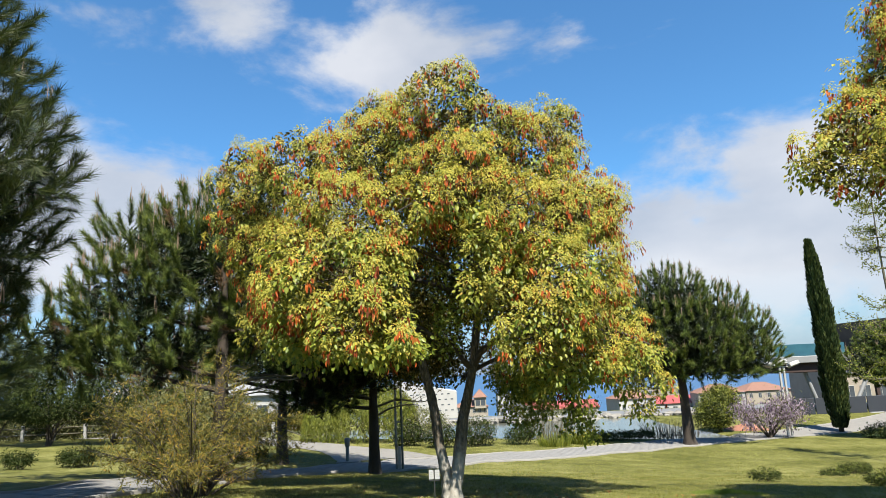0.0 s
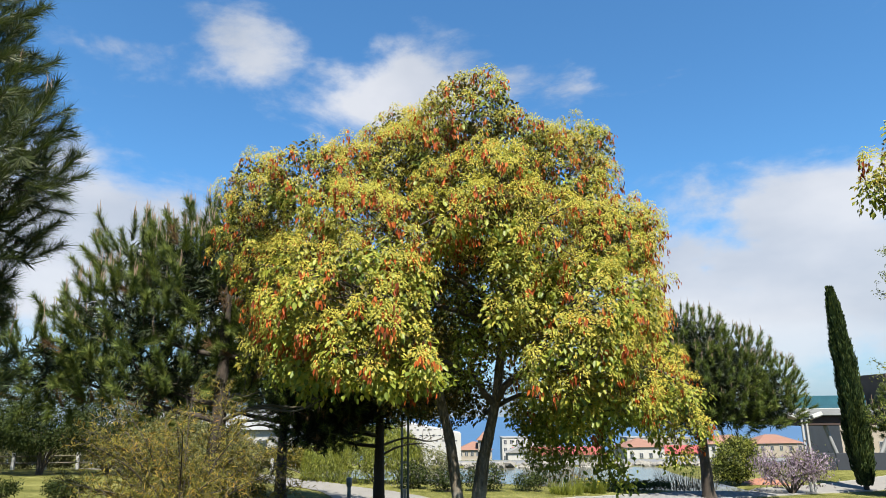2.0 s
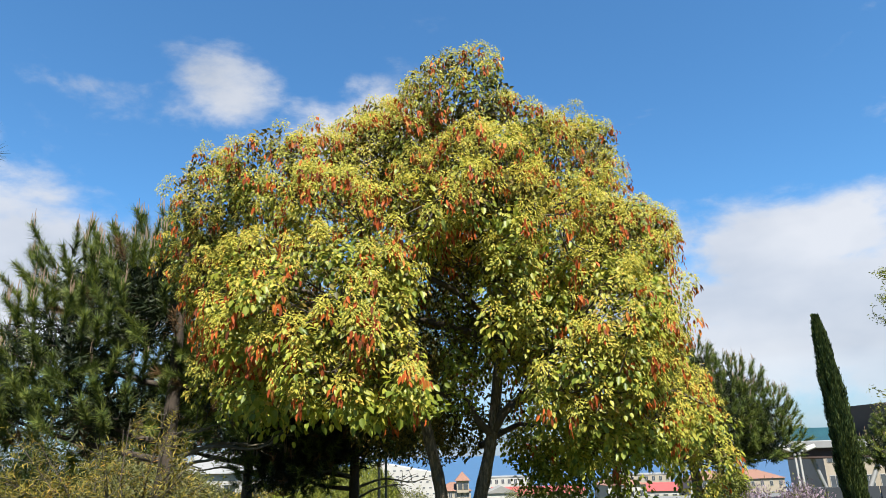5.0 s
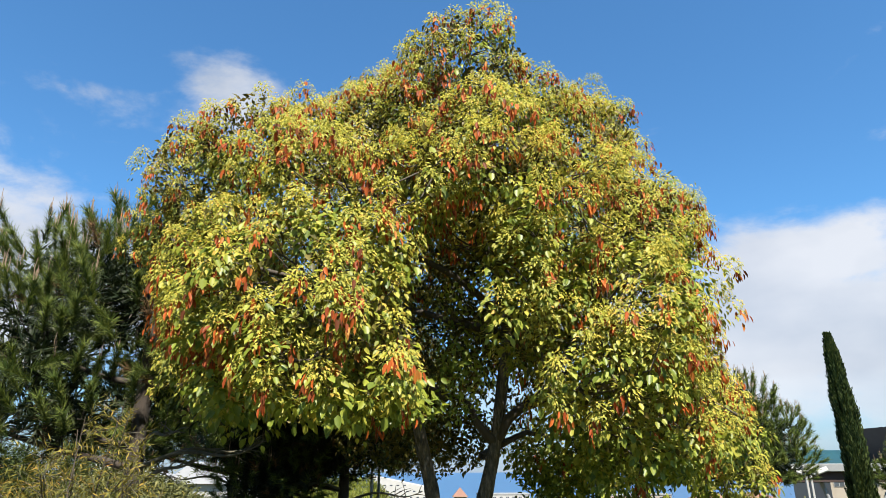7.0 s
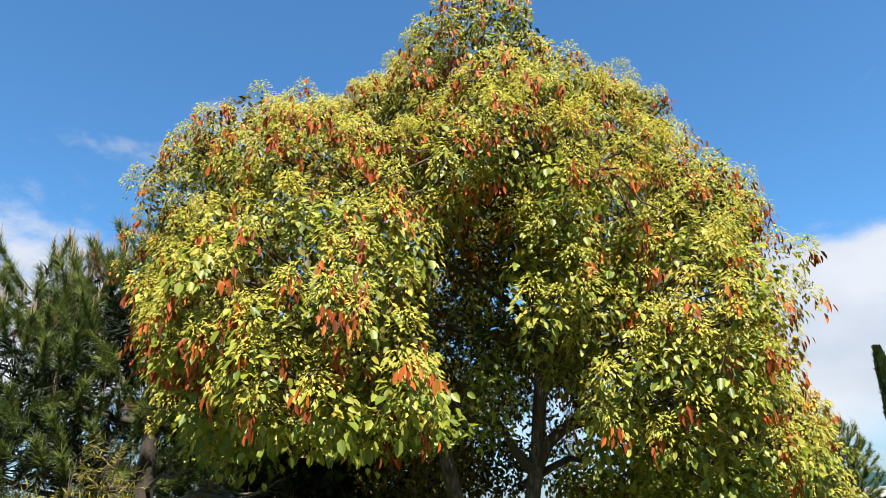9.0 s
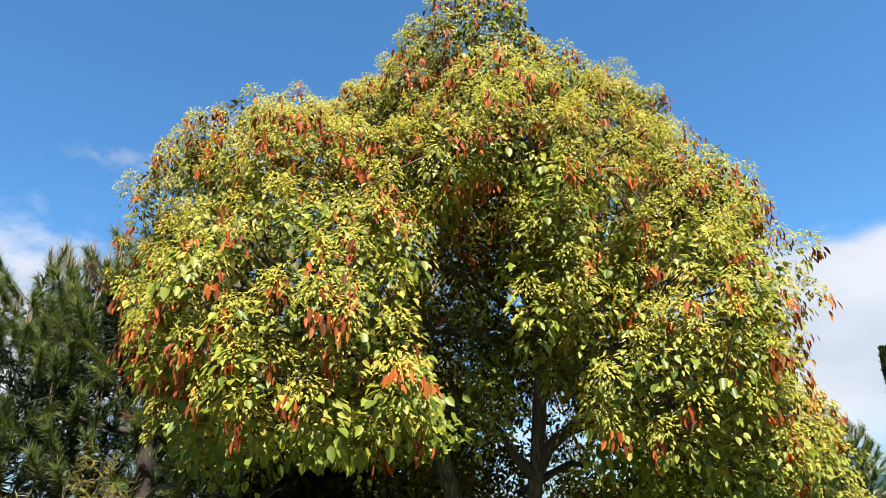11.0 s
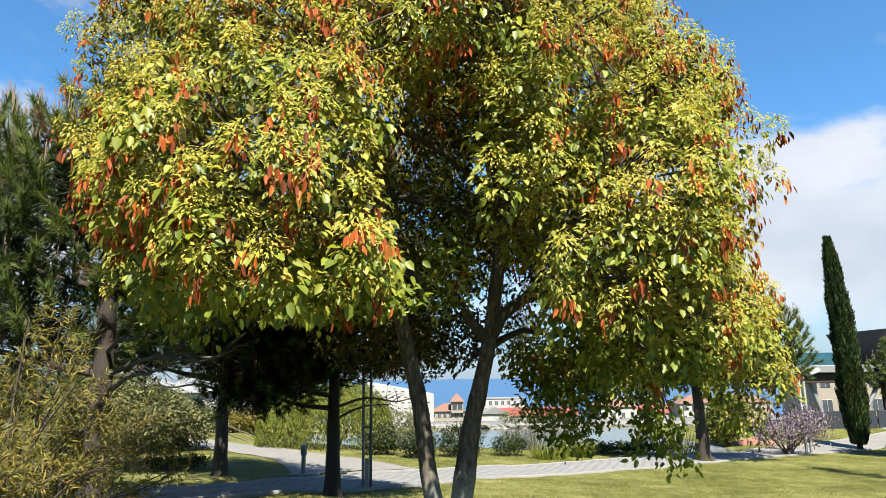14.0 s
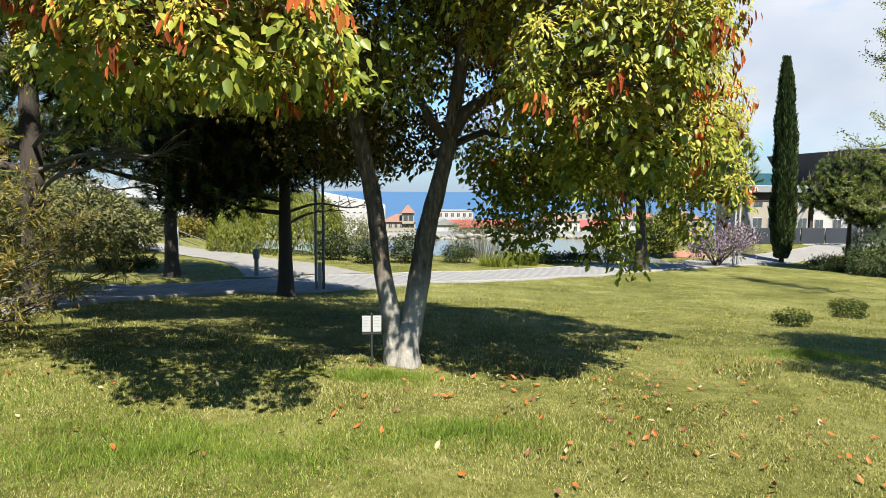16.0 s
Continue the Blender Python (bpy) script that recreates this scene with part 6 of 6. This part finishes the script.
# ---- lawn, fallen leaves, stones, pavers ----
def grass_patch(name, n, xlo, xhi, ylo, yhi, ln, mat, label, seed, centre=None, radius=1.0, width=0.006):
    g = np.random.default_rng(seed)
    if centre is None:
        x, y = g.uniform(xlo, xhi, n), ylo + (yhi - ylo) * g.uniform(0, 1, n) ** 1.4
        tuft = np.array([noise.noise(Vector((a * 0.9, b * 0.9, 4.0))) + 0.6 * noise.noise(Vector((a * 3.1, b * 3.1, 9.0))) for a, b in zip(x, y)])
        scale = np.clip(0.75 + 0.7 * tuft, 0.3, 1.5)
    else:
        a = a_ = g.uniform(0, 6.283, n)
        r = radius * g.uniform(0, 1, n) ** 0.75 * (1 + 0.35 * np.sin(3 * a_) + 0.2 * np.sin(7 * a_ + 1))
        x, y = centre[0] + r * np.cos(a) * xhi, centre[1] + r * np.sin(a) * yhi
        scale = np.clip(1.15 - 0.85 * r / radius, 0.25, 1.2)
    at = np.stack([x, y, lawn_height(x, y) - 0.004], -1)
    d = unit(np.stack([g.normal(size=n) * 0.4, g.normal(size=n) * 0.4, np.ones(n)], -1))
    length = g.uniform(0.5, 1.1, n) * ln * scale
    ob = blade_mesh(name, [(at, d, g.normal(size=(n, 3)) + np.array([0, -0.4, 0.4]), length, np.full(n, width) * g.uniform(0.7, 1.3, n))], mat, None, "", "needle")
    return tagged(ob, label, "grass", kind="stuff")


grass_patch("grass", 230000, -4.5, 5.6, 6.6, 10.8, 0.042, GRASS_BLADE, "short mown grass, green mixed with straw", 201, width=0.008)
grass_patch("grass", 95000, -7.0, 13.0, 10.4, 19.0, 0.05, GRASS_BLADE, "short mown grass farther off, green mixed with straw", 202, width=0.013)
grass_patch("grass", 80000, -6.0, 24.0, 18.0, 38.0, 0.06, GRASS_BLADE, "short mown grass towards the footpath, green mixed with straw", 203, width=0.02)
for k, (cx, cy, r, sx, sy, n) in enumerate([(-1.3, 9.3, 1.5, 1.5, 0.6, 16000), (0.0, 10.9, 0.5, 1.3, 0.6, 5000), (0.5, 9.5, 0.9, 1.5, 0.45, 6000), (-3.2, 10.2, 1.0, 1.2, 0.8, 7000), (5.2, 12.6, 0.8, 1.2, 0.7, 4000)]):
    grass_patch("lush_grass", n, 0, sx, 0, sy, 0.085, GRASS_LUSH, "taller lush green grass near the tree", 210 + k, (cx, cy), r, 0.006)

leaf_meshes = []
for k in range(6):
    g = np.random.default_rng(300 + k)
    curl = g.uniform(0.05, 0.35)
    s = np.linspace(0, 1, 6)
    wid = 0.022 * np.sin(np.pi * (0.02 + 0.96 * s ** 0.85)) ** 1.15
    mid = np.stack([0 * s, (s - 0.5) * 0.1, 0.012 + curl * 0.1 * (s - 0.5) ** 2 * 2], -1)
    lift = np.array([0, 0, 1.0]) * (wid * g.uniform(0.1, 0.7))[:, None]
    side = np.array([1.0, 0, 0]) * wid[:, None]
    v = np.concatenate([mid - side + lift, mid, mid + side + lift])
    i = np.arange(5)
    f = np.concatenate([np.stack([a * 6 + i, (a + 1) * 6 + i, (a + 1) * 6 + i + 1, a * 6 + i + 1], -1) for a in (0, 1)])
    leaf_meshes.append((v, f))
COLOURS = {"orange-red": ((0.25, 0.05, 0.014), (0.34, 0.115, 0.022)), "brown": ((0.09, 0.035, 0.018), (0.15, 0.07, 0.035)), "pale straw-yellow": ((0.24, 0.19, 0.09), (0.31, 0.26, 0.16))}
leaf_kinds = []
for colour, (c0, c1) in COLOURS.items():
    mat = foliage("fallen_" + colour.replace(" ", "_").replace("-", "_"), [(0.0, c0), (1.0, c1)], 0.55, 0.2, 0.3, (1, 0.9, 0.7))
    for v, f in leaf_meshes[:: {"orange-red": 1, "brown": 2}.get(colour, 4)]:
        first = mesh_of("fallen_leaf", v, f, mat)
        leaf_kinds.append((colour, first.data))
        bpy.data.objects.remove(first)
g = np.random.default_rng(77)
for k in range(300):
    x = g.normal(1.9, 1.2) if k % 3 else g.uniform(-3.0, 5.0)
    y = g.normal(10.6, 1.1) if k % 4 else g.uniform(7.4, 13.5)
    y = max(float(y), 7.4)
    x = float(np.clip(x, -5, 6.5))
    colour, me = leaf_kinds[int(g.integers(len(leaf_kinds)))]
    ob = new("fallen_leaf", me)
    size = g.uniform(0.45, 0.8)
    ob.matrix_world = Matrix.Translation((x, float(y), float(lawn_height(x, y)) + 0.02)) @ Euler((g.normal() * 0.4, g.normal() * 0.4, g.uniform(0, 6.28))).to_matrix().to_4x4() @ Matrix.Diagonal((size, size, size, 1))
    tagged(ob, "fallen " + colour + " leaf lying on the short grass", "leaf", "fallen leaves on the lawn")

# the pond's far bank of loose stones
bank = thing("stone_bank", on_ground(3.0, 62.3), "bank of loose pale stones along the pond", "stones", kind="structure")
stone_data = []
for k in range(6):
    gs = np.random.default_rng(400 + k)
    bm = bmesh.new()
    bmesh.ops.create_icosphere(bm, subdivisions=1, radius=0.5)
    for vert in bm.verts:
        vert.co *= gs.uniform(0.75, 1.2)
        vert.co.z *= 0.6
    me = bpy.data.meshes.new("stone")
    bm.to_mesh(me)
    bm.free()
    me.materials.append(STONE)
    stone_data.append(me)
g = np.random.default_rng(5)
for k in range(240):
    x, y = g.uniform(-14, 26), g.uniform(60.6, 64.2)
    ob = new("stone", stone_data[k % 6])
    ob.parent = bank
    s = g.uniform(0.5, 1.3)
    ob.location = (x - 3.0, y - 62.3, float(lawn_height(x, y)) - bank.location.z + 0.1 * s)
    ob.rotation_euler = (0, 0, g.uniform(0, 6.28))
    ob.scale = (s, s * 0.8, s * 0.8)

# pavers of the footpath, laid in rows across it; the nearer stretch piece by piece
bm = bmesh.new()
box(bm, (-0.19, -0.145, -0.03), (0.19, 0.145, 0.012), 0.012)
paver_me = bpy.data.meshes.new("paver")
bm.to_mesh(paver_me)
bm.free()
paver_me.materials.append(PAVER)
arc = np.concatenate([[0], np.cumsum(np.linalg.norm(np.diff(PATH_MID, axis=0), axis=1))])
pv, pf = np.array([v.co for v in paver_me.vertices]), [tuple(p.vertices) for p in paver_me.polygons]
rest = Heap()
made = 0
for row in range(int(arc[-1] / 0.31)):
    s = row * 0.31 + 0.15
    m = np.array([np.interp(s, arc, PATH_MID[:, 0]), np.interp(s, arc, PATH_MID[:, 1])])
    if not (12 < m[1] < 40):
        continue
    half = float(np.interp(s, arc, PATH_HALF))
    t = np.array([np.interp(s + 0.1, arc, PATH_MID[:, 0]), np.interp(s + 0.1, arc, PATH_MID[:, 1])]) - m
    t = t / np.linalg.norm(t)
    side = np.array([t[1], -t[0]])
    count = int((2 * half - 0.2) / 0.4)
    for c in range(count):
        u = (c - (count - 1) / 2) * 0.4 + (0.1 if row % 2 else -0.1)
        p = m + side * u
        z = float(lawn_height(p[0], p[1])) + 0.04
        ang = math.atan2(side[1], side[0])
        slope = math.atan2(float(lawn_height(*(p + t * 0.3))) - float(lawn_height(*(p - t * 0.3))), 0.6)
        tilt = math.atan2(float(lawn_height(*(p + side * 0.3))) - float(lawn_height(*(p - side * 0.3))), 0.6)
        mat4 = Matrix.Translation((p[0], p[1], z)) @ Euler((slope, -tilt, ang)).to_matrix().to_4x4()
        if 19.4 < m[1] < 26.0 and made < 300:
            ob = new("paver", paver_me)
            ob.parent = path_bed
            ob.matrix_world = mat4
            made += 1
        else:
            M = np.array(mat4)
            base = rest.n
            w4 = pv @ M[:3, :3].T + M[:3, 3]
            quads = np.array([q for q in pf if len(q) == 4])
            tris = np.array([q for q in pf if len(q) == 3])
            rest.v.append(w4)
            rest.f.setdefault(4, []).append(quads + base)
            if len(tris):
                rest.f.setdefault(3, []).append(tris + base)
            rest.n += len(w4)
tagged(rest.make("paver_field", PAVER, path_bed), "grey concrete pavers laid in rows", kind="stuff")
